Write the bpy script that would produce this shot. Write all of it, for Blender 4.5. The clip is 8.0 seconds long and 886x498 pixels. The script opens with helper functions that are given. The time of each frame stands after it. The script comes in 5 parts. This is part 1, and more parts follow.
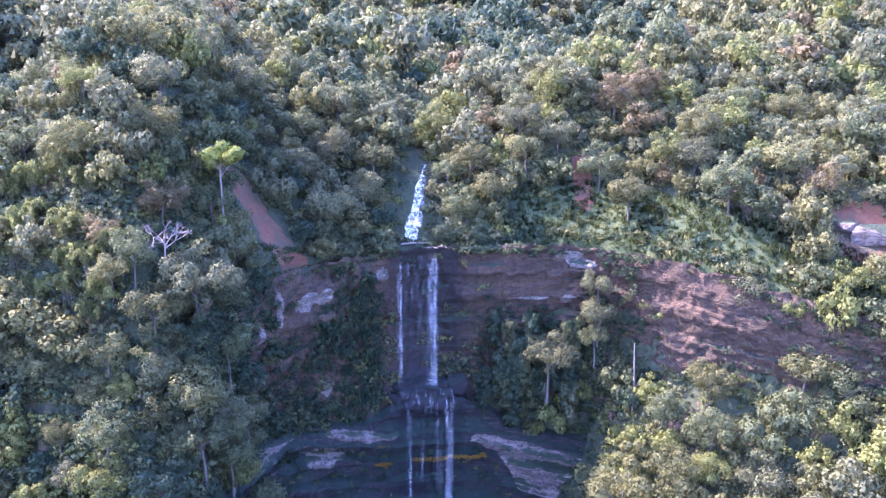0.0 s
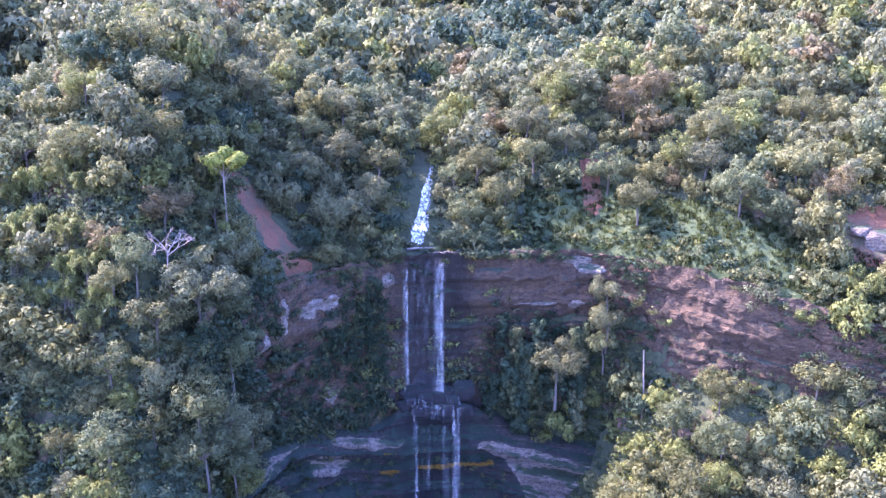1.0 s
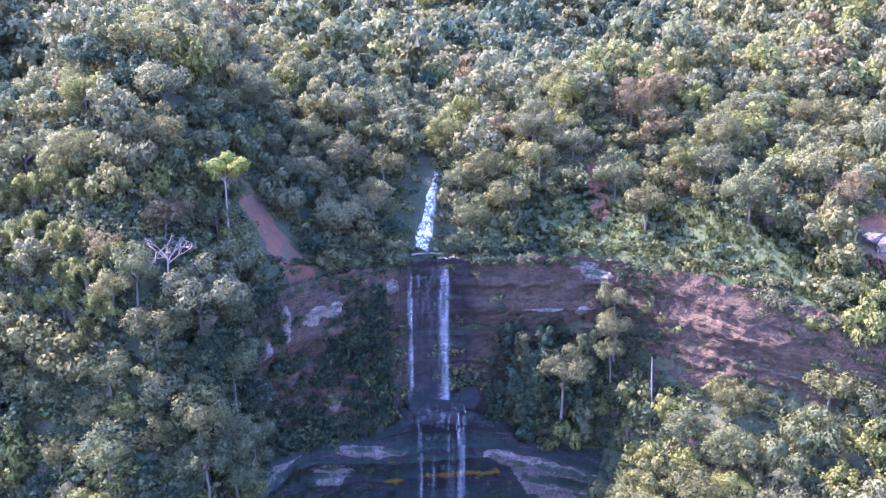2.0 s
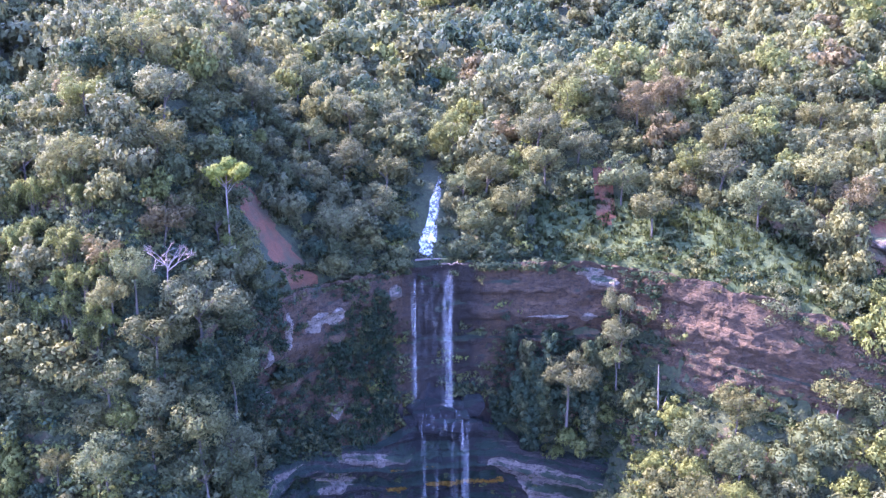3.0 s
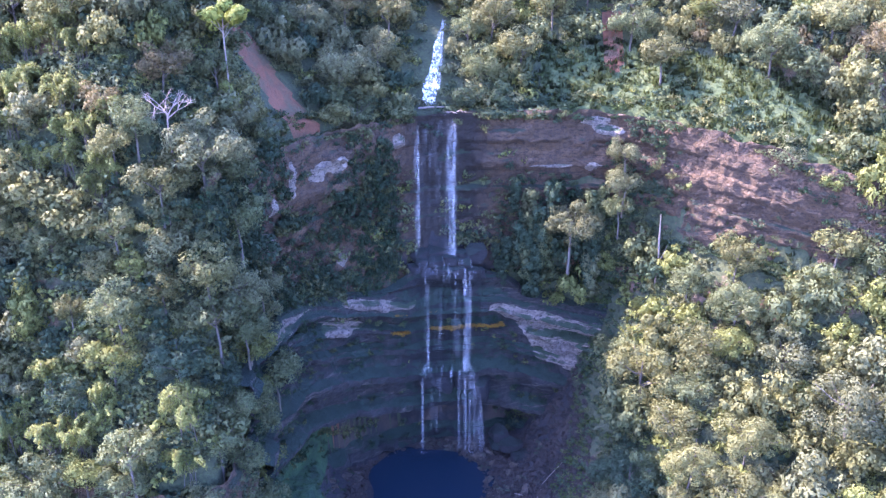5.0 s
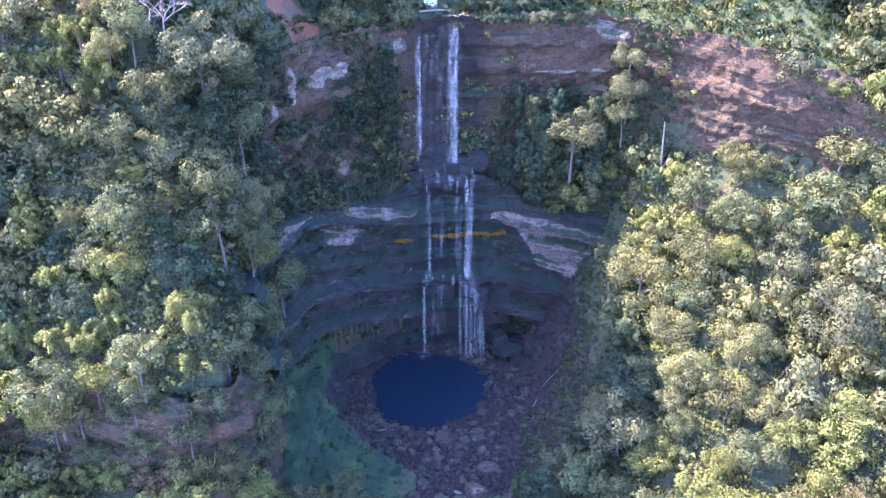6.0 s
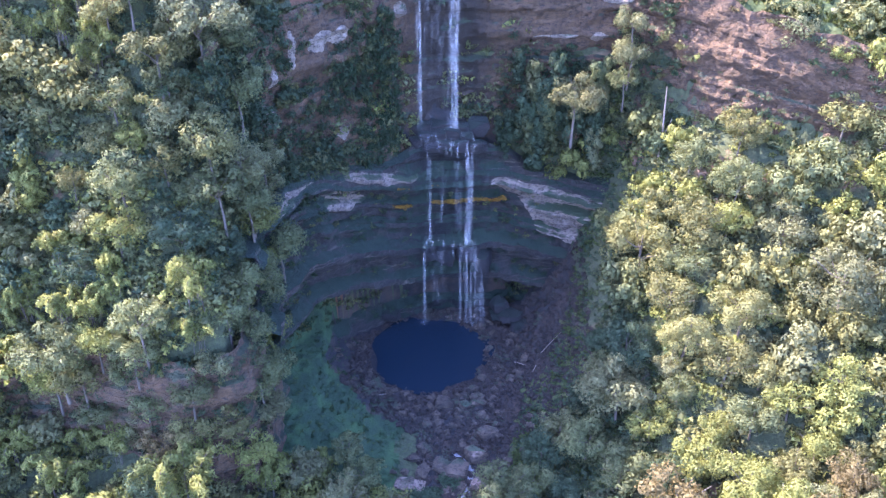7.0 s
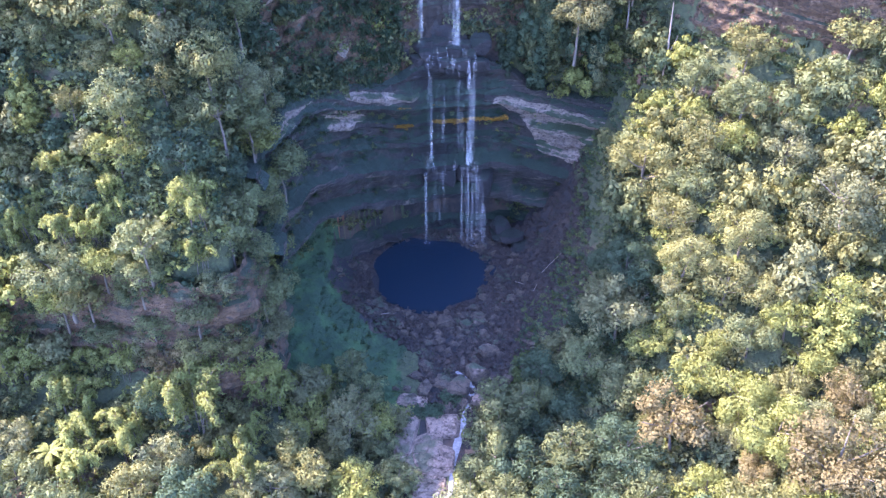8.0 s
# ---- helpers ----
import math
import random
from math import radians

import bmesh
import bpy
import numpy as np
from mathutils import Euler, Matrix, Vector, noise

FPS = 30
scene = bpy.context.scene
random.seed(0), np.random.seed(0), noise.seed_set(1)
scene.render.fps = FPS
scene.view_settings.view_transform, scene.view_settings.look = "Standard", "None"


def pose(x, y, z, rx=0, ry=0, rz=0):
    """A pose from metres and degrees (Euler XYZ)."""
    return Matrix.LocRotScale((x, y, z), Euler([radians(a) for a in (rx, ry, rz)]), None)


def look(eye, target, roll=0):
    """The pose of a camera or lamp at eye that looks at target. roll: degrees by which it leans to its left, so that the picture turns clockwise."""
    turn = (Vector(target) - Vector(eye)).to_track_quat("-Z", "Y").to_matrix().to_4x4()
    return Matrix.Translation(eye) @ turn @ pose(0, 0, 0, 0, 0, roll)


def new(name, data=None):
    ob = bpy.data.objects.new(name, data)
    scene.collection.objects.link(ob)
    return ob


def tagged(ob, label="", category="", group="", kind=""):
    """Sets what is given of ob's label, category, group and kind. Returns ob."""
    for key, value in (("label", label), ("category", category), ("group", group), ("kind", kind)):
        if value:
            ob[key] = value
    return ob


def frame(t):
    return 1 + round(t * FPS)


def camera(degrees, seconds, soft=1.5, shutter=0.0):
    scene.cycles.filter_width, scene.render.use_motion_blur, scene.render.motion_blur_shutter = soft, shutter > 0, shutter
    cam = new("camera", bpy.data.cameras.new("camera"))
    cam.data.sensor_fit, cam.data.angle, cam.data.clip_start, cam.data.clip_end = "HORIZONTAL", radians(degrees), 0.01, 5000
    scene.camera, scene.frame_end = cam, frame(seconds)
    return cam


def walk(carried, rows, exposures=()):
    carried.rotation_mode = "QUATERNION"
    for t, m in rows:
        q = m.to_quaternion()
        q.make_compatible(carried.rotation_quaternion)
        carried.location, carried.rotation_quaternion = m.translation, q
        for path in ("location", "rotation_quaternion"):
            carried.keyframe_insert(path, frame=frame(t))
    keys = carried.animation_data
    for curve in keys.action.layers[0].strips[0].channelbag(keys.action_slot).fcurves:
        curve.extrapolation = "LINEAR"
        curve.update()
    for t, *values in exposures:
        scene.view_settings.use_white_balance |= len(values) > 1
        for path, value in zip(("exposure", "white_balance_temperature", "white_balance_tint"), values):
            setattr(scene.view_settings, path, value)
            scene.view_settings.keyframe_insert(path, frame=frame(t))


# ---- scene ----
# The camera: a drone that glides in, then tips down. Pool level is z = 0.
cam = camera(55.4, 8.0, soft=1.3)
PATH = [
    (0, (0.00, 0.00, 110.00), -0.00, -12.40, -0.06),
    (0.5, (0.08, 1.13, 110.46), 0.25, -12.47, 0.02),
    (1, (0.14, 2.42, 110.78), 0.48, -12.48, 0.05),
    (1.5, (0.09, 3.60, 111.04), 0.65, -12.48, 0.08),
    (3, (0.18, 7.13, 112.01), 1.12, -12.46, 0.10),
    (3.5, (0.24, 7.54, 112.08), 1.24, -12.61, 0.04),
    (4, (0.21, 7.59, 112.01), 1.28, -14.56, 0.03),
    (4.5, (0.20, 7.56, 111.84), 1.33, -18.77, 0.01),
    (5, (0.15, 7.54, 111.89), 1.38, -22.68, 0.02),
    (6.5, (-0.16, 7.40, 111.56), 1.43, -30.19, -0.04),
    (7, (-0.13, 7.35, 111.58), 1.48, -31.12, -0.09),
    (7.5, (-0.20, 7.40, 111.65), 1.52, -35.40, -0.07),
    (8, (-0.40, 7.38, 111.59), 1.47, -36.53, -0.06),
]
walk(cam, [(t, pose(*eye, 90 + pitch, roll, yaw)) for t, eye, yaw, pitch, roll in PATH], [(0.0, 4.00, 4860, 52), (3.5, 4.00, 4860, 52), (5.0, 4.25, 4920, 47), (8.0, 4.40, 5220, 37)])

# ---- world, sun ----
SUN_ELEVATION, SUN_SIDE = radians(48), Vector((-0.972, 0.235))
world = bpy.data.worlds.new("sky")
scene.world = world
world.use_nodes = True
sky = world.node_tree.nodes.new("ShaderNodeTexSky")
sky.sky_type, sky.sun_disc = "NISHITA", False
sky.sun_elevation, sky.sun_rotation = SUN_ELEVATION, math.atan2(SUN_SIDE.x, SUN_SIDE.y)
sky.air_density, sky.dust_density = 1.0, 1.5
background = world.node_tree.nodes["Background"]
background.inputs["Strength"].default_value = 0.122
world.node_tree.links.new(sky.outputs["Color"], background.inputs["Color"])
sun = new("sun", bpy.data.lights.new("sun", "SUN"))
sun.data.energy, sun.data.angle, sun.data.color = 2.5, radians(0.6), (1.0, 0.80, 0.46)
sun.matrix_world = look((SUN_SIDE.x * 100, SUN_SIDE.y * 100 + 140, 100 * math.tan(SUN_ELEVATION)), (0, 140, 0))


# ---- materials ----
def shader(name, rough=0.8, metal=0.0):
    """A material with its tree, its main shader and a quick way to add linked nodes."""
    mat = bpy.data.materials.new(name)
    mat.use_nodes = True
    tree = mat.node_tree
    main = tree.nodes["Principled BSDF"]
    main.inputs["Roughness"].default_value, main.inputs["Metallic"].default_value = rough, metal

    def node(kind, **inputs):
        made = tree.nodes.new("ShaderNode" + kind)
        for key, value in inputs.items():
            plug = made.inputs[int(key[1:]) if key[0] == "i" and key[1:].isdigit() else key.replace("_", " ")]
            if isinstance(value, bpy.types.NodeSocket):
                tree.links.new(value, plug)
            else:
                plug.default_value = value
        return made

    return mat, tree, main, node


def mixed(tree, fac, a, b, blend="MIX"):
    made = tree.nodes.new("ShaderNodeMix")
    made.data_type, made.blend_type = "RGBA", blend
    for plug, value in ((made.inputs[0], fac), (made.inputs[6], a), (made.inputs[7], b)):
        if isinstance(value, bpy.types.NodeSocket):
            tree.links.new(value, plug)
        else:
            plug.default_value = value if isinstance(value, float) else (*value, 1.0)
    return made.outputs[2]


def ramp(tree, fac, low, high):
    made = tree.nodes.new("ShaderNodeMapRange")
    made.inputs[1].default_value, made.inputs[2].default_value = low, high
    tree.links.new(fac, made.inputs[0])
    return made.outputs[0]


def noise_tex(tree, vector, scale, detail=4.0, rough=0.6, stretch=None):
    made = tree.nodes.new("ShaderNodeTexNoise")
    made.inputs["Scale"].default_value, made.inputs["Detail"].default_value, made.inputs["Roughness"].default_value = scale, detail, rough
    if stretch:
        squeeze = tree.nodes.new("ShaderNodeMapping")
        squeeze.inputs["Scale"].default_value = stretch
        tree.links.new(vector, squeeze.inputs["Vector"])
        vector = squeeze.outputs[0]
    tree.links.new(vector, made.inputs["Vector"])
    return made.outputs["Fac"]


def bumped(tree, main, height, strength, distance):
    made = tree.nodes.new("ShaderNodeBump")
    made.inputs["Strength"].default_value, made.inputs["Distance"].default_value = strength, distance
    tree.links.new(height, made.inputs["Height"])
    tree.links.new(made.outputs[0], main.inputs["Normal"])


def leaf_material(name, dark, light, dry, shine=0.7):
    """Leaves: colour varies from leaf to leaf, from tree to tree and over the crown; light shines through."""
    mat, tree, main, node = shader(name, shine)
    leaf = node("NewGeometry")
    own = node("ObjectInfo")
    place = leaf.outputs["Position"]
    patch = noise_tex(tree, place, 0.35, 3.0)
    own_tone = node("MapRange", Value=leaf.outputs["Random Per Island"])
    own_tone.inputs["To Min"].default_value, own_tone.inputs["To Max"].default_value = 0.27, 0.73
    green = mixed(tree, own_tone.outputs[0], dark, light)
    green = mixed(tree, ramp(tree, patch, 0.55, 0.95), green, dry)
    grain = noise_tex(tree, place, 4.4, 2.0, 0.75)
    speck = node("MapRange", Value=grain)
    speck.inputs["From Min"].default_value, speck.inputs["From Max"].default_value = 0.27, 0.73
    speck.inputs["To Min"].default_value, speck.inputs["To Max"].default_value = 0.44, 1.42
    flecked = node("VectorMath", i0=green, i1=speck.outputs[0])
    flecked.operation = "MULTIPLY"
    main.inputs["Specular IOR Level"].default_value = 0.2
    bumped(tree, main, grain, 0.5, 0.2)
    shift = node("HueSaturation", Color=flecked.outputs[0])
    value = node("MapRange", Value=own.outputs["Random"])
    value.inputs["To Min"].default_value, value.inputs["To Max"].default_value = 0.8, 1.2
    tree.links.new(value.outputs[0], shift.inputs["Value"])
    tree.links.new(shift.outputs[0], main.inputs["Base Color"])
    glow = node("BsdfTranslucent", Color=shift.outputs[0])
    blend = node("MixShader", Fac=0.40)
    tree.links.new(main.outputs[0], blend.inputs[1])
    tree.links.new(glow.outputs[0], blend.inputs[2])
    tree.links.new(blend.outputs[0], tree.nodes["Material Output"].inputs["Surface"])
    return mat


LEAF = [
    leaf_material("leaf_mid_green", (0.066, 0.083, 0.036), (0.124, 0.140, 0.060), (0.15, 0.148, 0.066)),
    leaf_material("leaf_olive", (0.096, 0.100, 0.038), (0.156, 0.158, 0.060), (0.166, 0.156, 0.064)),
    leaf_material("leaf_grey_green", (0.086, 0.094, 0.045), (0.146, 0.154, 0.072), (0.158, 0.155, 0.076)),
    leaf_material("leaf_yellow_green", (0.112, 0.126, 0.034), (0.178, 0.192, 0.056), (0.186, 0.184, 0.058)),
    leaf_material("leaf_dry_brown", (0.098, 0.082, 0.038), (0.150, 0.124, 0.055), (0.155, 0.122, 0.052)),
    leaf_material("leaf_dark_green", (0.030, 0.052, 0.030), (0.062, 0.090, 0.048), (0.080, 0.092, 0.048)),
]
MID, OLIVE, GREY, YELLOW, DRY, DARK = LEAF
BRIGHT = leaf_material("leaf_fresh_green", (0.13, 0.16, 0.028), (0.24, 0.27, 0.055), (0.25, 0.26, 0.06))
BAMBOO = leaf_material("leaf_bamboo", (0.100, 0.118, 0.032), (0.180, 0.195, 0.055), (0.195, 0.185, 0.058))


def bark_material(name, low, high):
    mat, tree, main, node = shader(name, 0.9)
    place = node("TexCoord").outputs["Object"]
    grain = noise_tex(tree, place, 3.0, 5.0, stretch=(1, 1, 0.2))
    tree.links.new(mixed(tree, grain, low, high), main.inputs["Base Color"])
    bumped(tree, main, grain, 0.6, 0.08)
    return mat


BARK = bark_material("bark_grey", (0.035, 0.03, 0.025), (0.11, 0.095, 0.08))
PALE_BARK = bark_material("bark_pale", (0.11, 0.09, 0.075), (0.23, 0.19, 0.165))


def ground_material():
    """Forest floor: leaf mould and low herbs, grass on the open slopes, bare red soil where it slid."""
    mat, tree, main, node = shader("forest_floor", 0.95)
    geo = node("NewGeometry")
    place = geo.outputs["Position"]
    broad, fine = noise_tex(tree, place, 0.09, 5.0), noise_tex(tree, place, 1.4, 6.0, 0.7)
    herbs = mixed(tree, ramp(tree, fine, 0.35, 0.65), (0.016, 0.024, 0.010), (0.048, 0.058, 0.022))
    soil = mixed(tree, fine, (0.09, 0.055, 0.035), (0.17, 0.105, 0.07))
    tree.links.new(mixed(tree, ramp(tree, broad, 0.60, 0.68), herbs, soil), main.inputs["Base Color"])
    bumped(tree, main, fine, 0.8, 0.5)
    return mat


def rock_material(name, low, high, moss, mossy, pale, banded=0.0, wet=False, ribbed=1.0):
    """Bedded sandstone: beds of differing tone, streaks that run down, moss, pale fresh breaks."""
    mat, tree, main, node = shader(name, 0.85)
    geo = node("NewGeometry")
    place = geo.outputs["Position"]
    beds = noise_tex(tree, place, 0.5, 4.0, stretch=(0.08, 0.08, 2.2) if ribbed > 0.5 else (0.4, 0.4, 1.0))
    streaks = noise_tex(tree, place, 0.5, 5.0, 0.65, stretch=(1.6, 1.6, 0.09))
    grain = noise_tex(tree, place, 2.5, 7.0, 0.7)
    patches = noise_tex(tree, place, 0.13, 4.0)
    stone = mixed(tree, ramp(tree, beds, 0.3, 0.7), low, high)
    thin = noise_tex(tree, place, 0.5, 2.0, stretch=(0.03, 0.03, 3.4))
    stone = mixed(tree, ramp(tree, thin, 0.58, 0.66 if banded else 9.0), stone, tuple(banded * v for v in pale))
    stone = mixed(tree, ramp(tree, streaks, 0.45, 0.75), stone, tuple(0.45 * v for v in low))
    stone = mixed(tree, ramp(tree, patches, 0.64, 0.70), stone, pale)
    clean = mixed(tree, ramp(tree, grain, 0.3, 0.7), stone, tuple(1.35 * v for v in high), "MIX")
    stone = mixed(tree, 0.35, stone, clean)
    # pits in colour only: dark spots paint the shade of small hollows
    pit_shade = noise_tex(tree, place, 1.1, 6.0, 0.75, stretch=(1.0, 1.0, 2.2))
    stone = mixed(tree, ramp(tree, pit_shade, 0.50, 0.36), stone, tuple(0.3 * v for v in low))
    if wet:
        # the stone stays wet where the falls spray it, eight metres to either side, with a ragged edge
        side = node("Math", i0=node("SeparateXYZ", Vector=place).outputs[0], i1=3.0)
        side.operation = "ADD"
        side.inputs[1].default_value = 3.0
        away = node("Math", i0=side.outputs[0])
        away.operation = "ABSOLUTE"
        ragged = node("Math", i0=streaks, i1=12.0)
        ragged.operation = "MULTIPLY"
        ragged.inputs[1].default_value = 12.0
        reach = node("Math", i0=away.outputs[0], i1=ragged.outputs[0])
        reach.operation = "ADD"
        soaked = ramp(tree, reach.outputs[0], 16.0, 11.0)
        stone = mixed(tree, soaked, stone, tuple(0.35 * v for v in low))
    up = node("SeparateXYZ", Vector=geo.outputs["Normal"]).outputs[2]
    level = node("Math", i0=up, i1=ramp(tree, patches, 0.3, 0.62))
    level.operation = "ADD"
    green = ramp(tree, level.outputs[0], 1.25 - mossy, 1.6 - mossy)
    tree.links.new(mixed(tree, green, stone, mixed(tree, grain, tuple(0.5 * v for v in moss), moss)), main.inputs["Base Color"])
    crack = tree.nodes.new("ShaderNodeTexVoronoi")
    crack.feature = "DISTANCE_TO_EDGE"
    crack.inputs["Scale"].default_value = 0.55
    bend = node("VectorMath", i0=place, i1=node("TexNoise", Vector=place, Scale=0.8, Detail=3.0).outputs["Color"])
    bend.operation = "ADD"
    squash = node("Mapping", Vector=bend.outputs[0], Scale=(0.8, 0.8, 1.9))
    tree.links.new(squash.outputs[0], crack.inputs["Vector"])
    relief = node("Math", i0=grain, i1=ramp(tree, crack.outputs["Distance"], 0.0, 0.035))
    relief.operation = "ADD"
    ribs = noise_tex(tree, place, 0.8, 3.0, 0.6, stretch=(0.12, 0.12, 4.0))
    ribs = node("Math", i0=ribs, i1=ribbed)
    ribs.operation = "MULTIPLY"
    ribs.inputs[1].default_value = ribbed
    relief = node("Math", i0=relief.outputs[0], i1=ribs.outputs[0])
    relief.operation = "ADD"
    bumped(tree, main, relief.outputs[0], 1.0, 0.55)
    return mat


def plain_ground(name, low, high, other, scale):
    """Loose ground of stones, soil or turf, patched with another tone."""
    mat, tree, main, node = shader(name, 0.95)
    place = node("NewGeometry").outputs["Position"]
    fine, broad = noise_tex(tree, place, scale, 6.0, 0.7), noise_tex(tree, place, 0.2, 4.0)
    base = mixed(tree, ramp(tree, fine, 0.3, 0.7), low, high)
    tree.links.new(mixed(tree, ramp(tree, broad, 0.45, 0.65), base, other), main.inputs["Base Color"])
    bumped(tree, main, fine, 1.0, 0.5)
    return mat


# Stony bed nearly black: the shade between the boulders is put into its colour.
STONES = plain_ground("shade_dark_stony_bed", (0.004, 0.005, 0.007), (0.018, 0.016, 0.015), (0.048, 0.032, 0.022), 1.6)
SOIL = plain_ground("red_soil", (0.085, 0.036, 0.018), (0.155, 0.064, 0.030), (0.055, 0.050, 0.025), 0.9)
TURF = plain_ground("turf", (0.016, 0.028, 0.008), (0.040, 0.058, 0.014), (0.050, 0.062, 0.017), 0.7)
MOSS_BANK = plain_ground("moss_bank", (0.007, 0.020, 0.008), (0.019, 0.043, 0.015), (0.028, 0.062, 0.017), 0.8)
GROUND = ground_material()
# Lower cliff: part of the bowl's shade is put into this dark, cool colour.
ROCK_LOW = rock_material("rock_shade_dark_cliff", (0.007, 0.008, 0.010), (0.038, 0.031, 0.026), (0.009, 0.026, 0.013), 0.38, (0.17, 0.14, 0.115), 0.6, wet=True)
WET_ROCK = rock_material("rock_wet", (0.006, 0.006, 0.008), (0.020, 0.017, 0.017), (0.006, 0.014, 0.008), 0.1, (0.035, 0.03, 0.028))
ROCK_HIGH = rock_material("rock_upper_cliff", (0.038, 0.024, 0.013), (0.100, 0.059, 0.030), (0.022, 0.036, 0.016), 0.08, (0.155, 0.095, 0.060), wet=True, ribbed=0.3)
BLEACHED = bark_material("bark_bleached", (0.13, 0.10, 0.085), (0.25, 0.20, 0.175))
BOULDER = rock_material("rock_boulder", (0.028, 0.022, 0.017), (0.092, 0.067, 0.046), (0.04, 0.06, 0.03), -0.4, (0.22, 0.17, 0.145))


def pool_material():
    mat, tree, main, node = shader("pool_water", 0.08)
    main.inputs["Base Color"].default_value = (0.008, 0.014, 0.022, 1)
    main.inputs["IOR"].default_value = 1.33
    bumped(tree, main, noise_tex(tree, node("NewGeometry").outputs["Position"], 1.2, 4.0), 0.15, 0.15)
    return mat


def foam_material(name="white_water", low=0.41, high=0.72, most=0.25):
    """Falling white water: fine threads with gaps between them, thinning out at the sides."""
    mat, tree, main, node = shader(name, 0.6)
    spot = node("TexCoord")
    threads = noise_tex(tree, spot.outputs["Object"], 1.0, 4.0, 0.65, stretch=(6.0, 6.0, 0.03))
    bunches = noise_tex(tree, spot.outputs["Object"], 1.0, 2.0, 0.5, stretch=(1.3, 1.3, 0.03))
    across = node("SeparateXYZ", Vector=spot.outputs["Generated"]).outputs[0]
    edge = node("MapRange", Value=node("Math", i0=across, i1=0.5).outputs[0])
    centred = edge.inputs["Value"].links[0].from_node
    centred.operation = "SUBTRACT"
    apart = node("Math", i0=centred.outputs[0])
    apart.operation = "ABSOLUTE"
    tree.links.new(apart.outputs[0], edge.inputs["Value"])
    edge.inputs["From Min"].default_value, edge.inputs["From Max"].default_value = 0.5, 0.2
    edge.inputs["To Max"].default_value = most
    both = node("Math", i0=threads, i1=bunches)
    both.operation = "ADD"
    both.inputs[1].default_value = 0.5
    half = node("Math", i0=both.outputs[0], i1=0.5)
    half.operation = "MULTIPLY"
    along_fall = node("SeparateXYZ", Vector=spot.outputs["Generated"]).outputs[2]
    ends = node("Math", i0=ramp(tree, along_fall, 1.0, 0.93), i1=ramp(tree, along_fall, 0.0, 0.05))
    ends.operation = "MULTIPLY"
    thin = node("Math", i0=edge.outputs[0], i1=ends.outputs[0])
    thin.operation = "MULTIPLY"
    breaks = noise_tex(tree, spot.outputs["Object"], 1.0, 4.0, 0.6, stretch=(2.2, 2.2, 0.22))
    patchy = node("Math", i0=thin.outputs[0], i1=ramp(tree, breaks, 0.25, 0.6))
    patchy.operation = "MULTIPLY"
    cover = node("Math", i0=ramp(tree, half.outputs[0], low, high), i1=patchy.outputs[0])
    cover.operation = "MULTIPLY"
    tree.links.new(cover.outputs[0], main.inputs["Alpha"])
    main.inputs["Base Color"].default_value = (0.80, 0.80, 0.82, 1)
    return mat


POOL, FOAM = pool_material(), foam_material()
OCHRE = leaf_material("leaf_ochre_fern", (0.18, 0.10, 0.015), (0.36, 0.21, 0.035), (0.32, 0.19, 0.035))
GRASS = leaf_material("leaf_grass", (0.036, 0.056, 0.016), (0.074, 0.098, 0.030), (0.105, 0.11, 0.038), 0.8)
MOSS = leaf_material("leaf_moss", (0.020, 0.042, 0.020), (0.038, 0.070, 0.032), (0.050, 0.072, 0.034), 0.8)
ROCK_WHITE = rock_material("rock_white_break", (0.10, 0.080, 0.066), (0.27, 0.225, 0.185), (0.04, 0.06, 0.03), 0.15, (0.36, 0.31, 0.26))
ROCK_SLAB = rock_material("rock_grey_slab", (0.085, 0.068, 0.056), (0.22, 0.175, 0.145), (0.03, 0.05, 0.022), 0.15, (0.30, 0.25, 0.21))
SPRAY = foam_material("thin_water", 0.47, 0.75, 0.15)
BEDROCK = rock_material("rock_bedrock", (0.075, 0.054, 0.042), (0.22, 0.165, 0.13), (0.05, 0.07, 0.03), -0.5, (0.25, 0.20, 0.165))


def stream_material():
    """Shallow broken water, pale where it runs fast."""
    mat, tree, main, node = shader("stream_water", 0.4)
    place = node("NewGeometry").outputs["Position"]
    rush = noise_tex(tree, place, 1.3, 5.0, 0.7)
    tree.links.new(mixed(tree, ramp(tree, rush, 0.45, 0.62), (0.075, 0.077, 0.083), (0.145, 0.142, 0.152)), main.inputs["Base Color"])
    bumped(tree, main, rush, 0.4, 0.2)
    return mat


STREAM = stream_material()
RAPIDS = foam_material("rushing_water", 0.33, 0.62, 0.85)
# Rubble darkened as well, so that its colour carries the shade of the gaps.
RUBBLE = rock_material("shade_dark_rubble", (0.008, 0.006, 0.005), (0.038, 0.024, 0.016), (0.03, 0.05, 0.02), -0.4, (0.11, 0.08, 0.06))
# ---- shapes ----
def lattice(seed, n=64):
    return np.random.default_rng(seed).random((n, n, n)).astype(np.float32)


LATTICE = lattice(5)


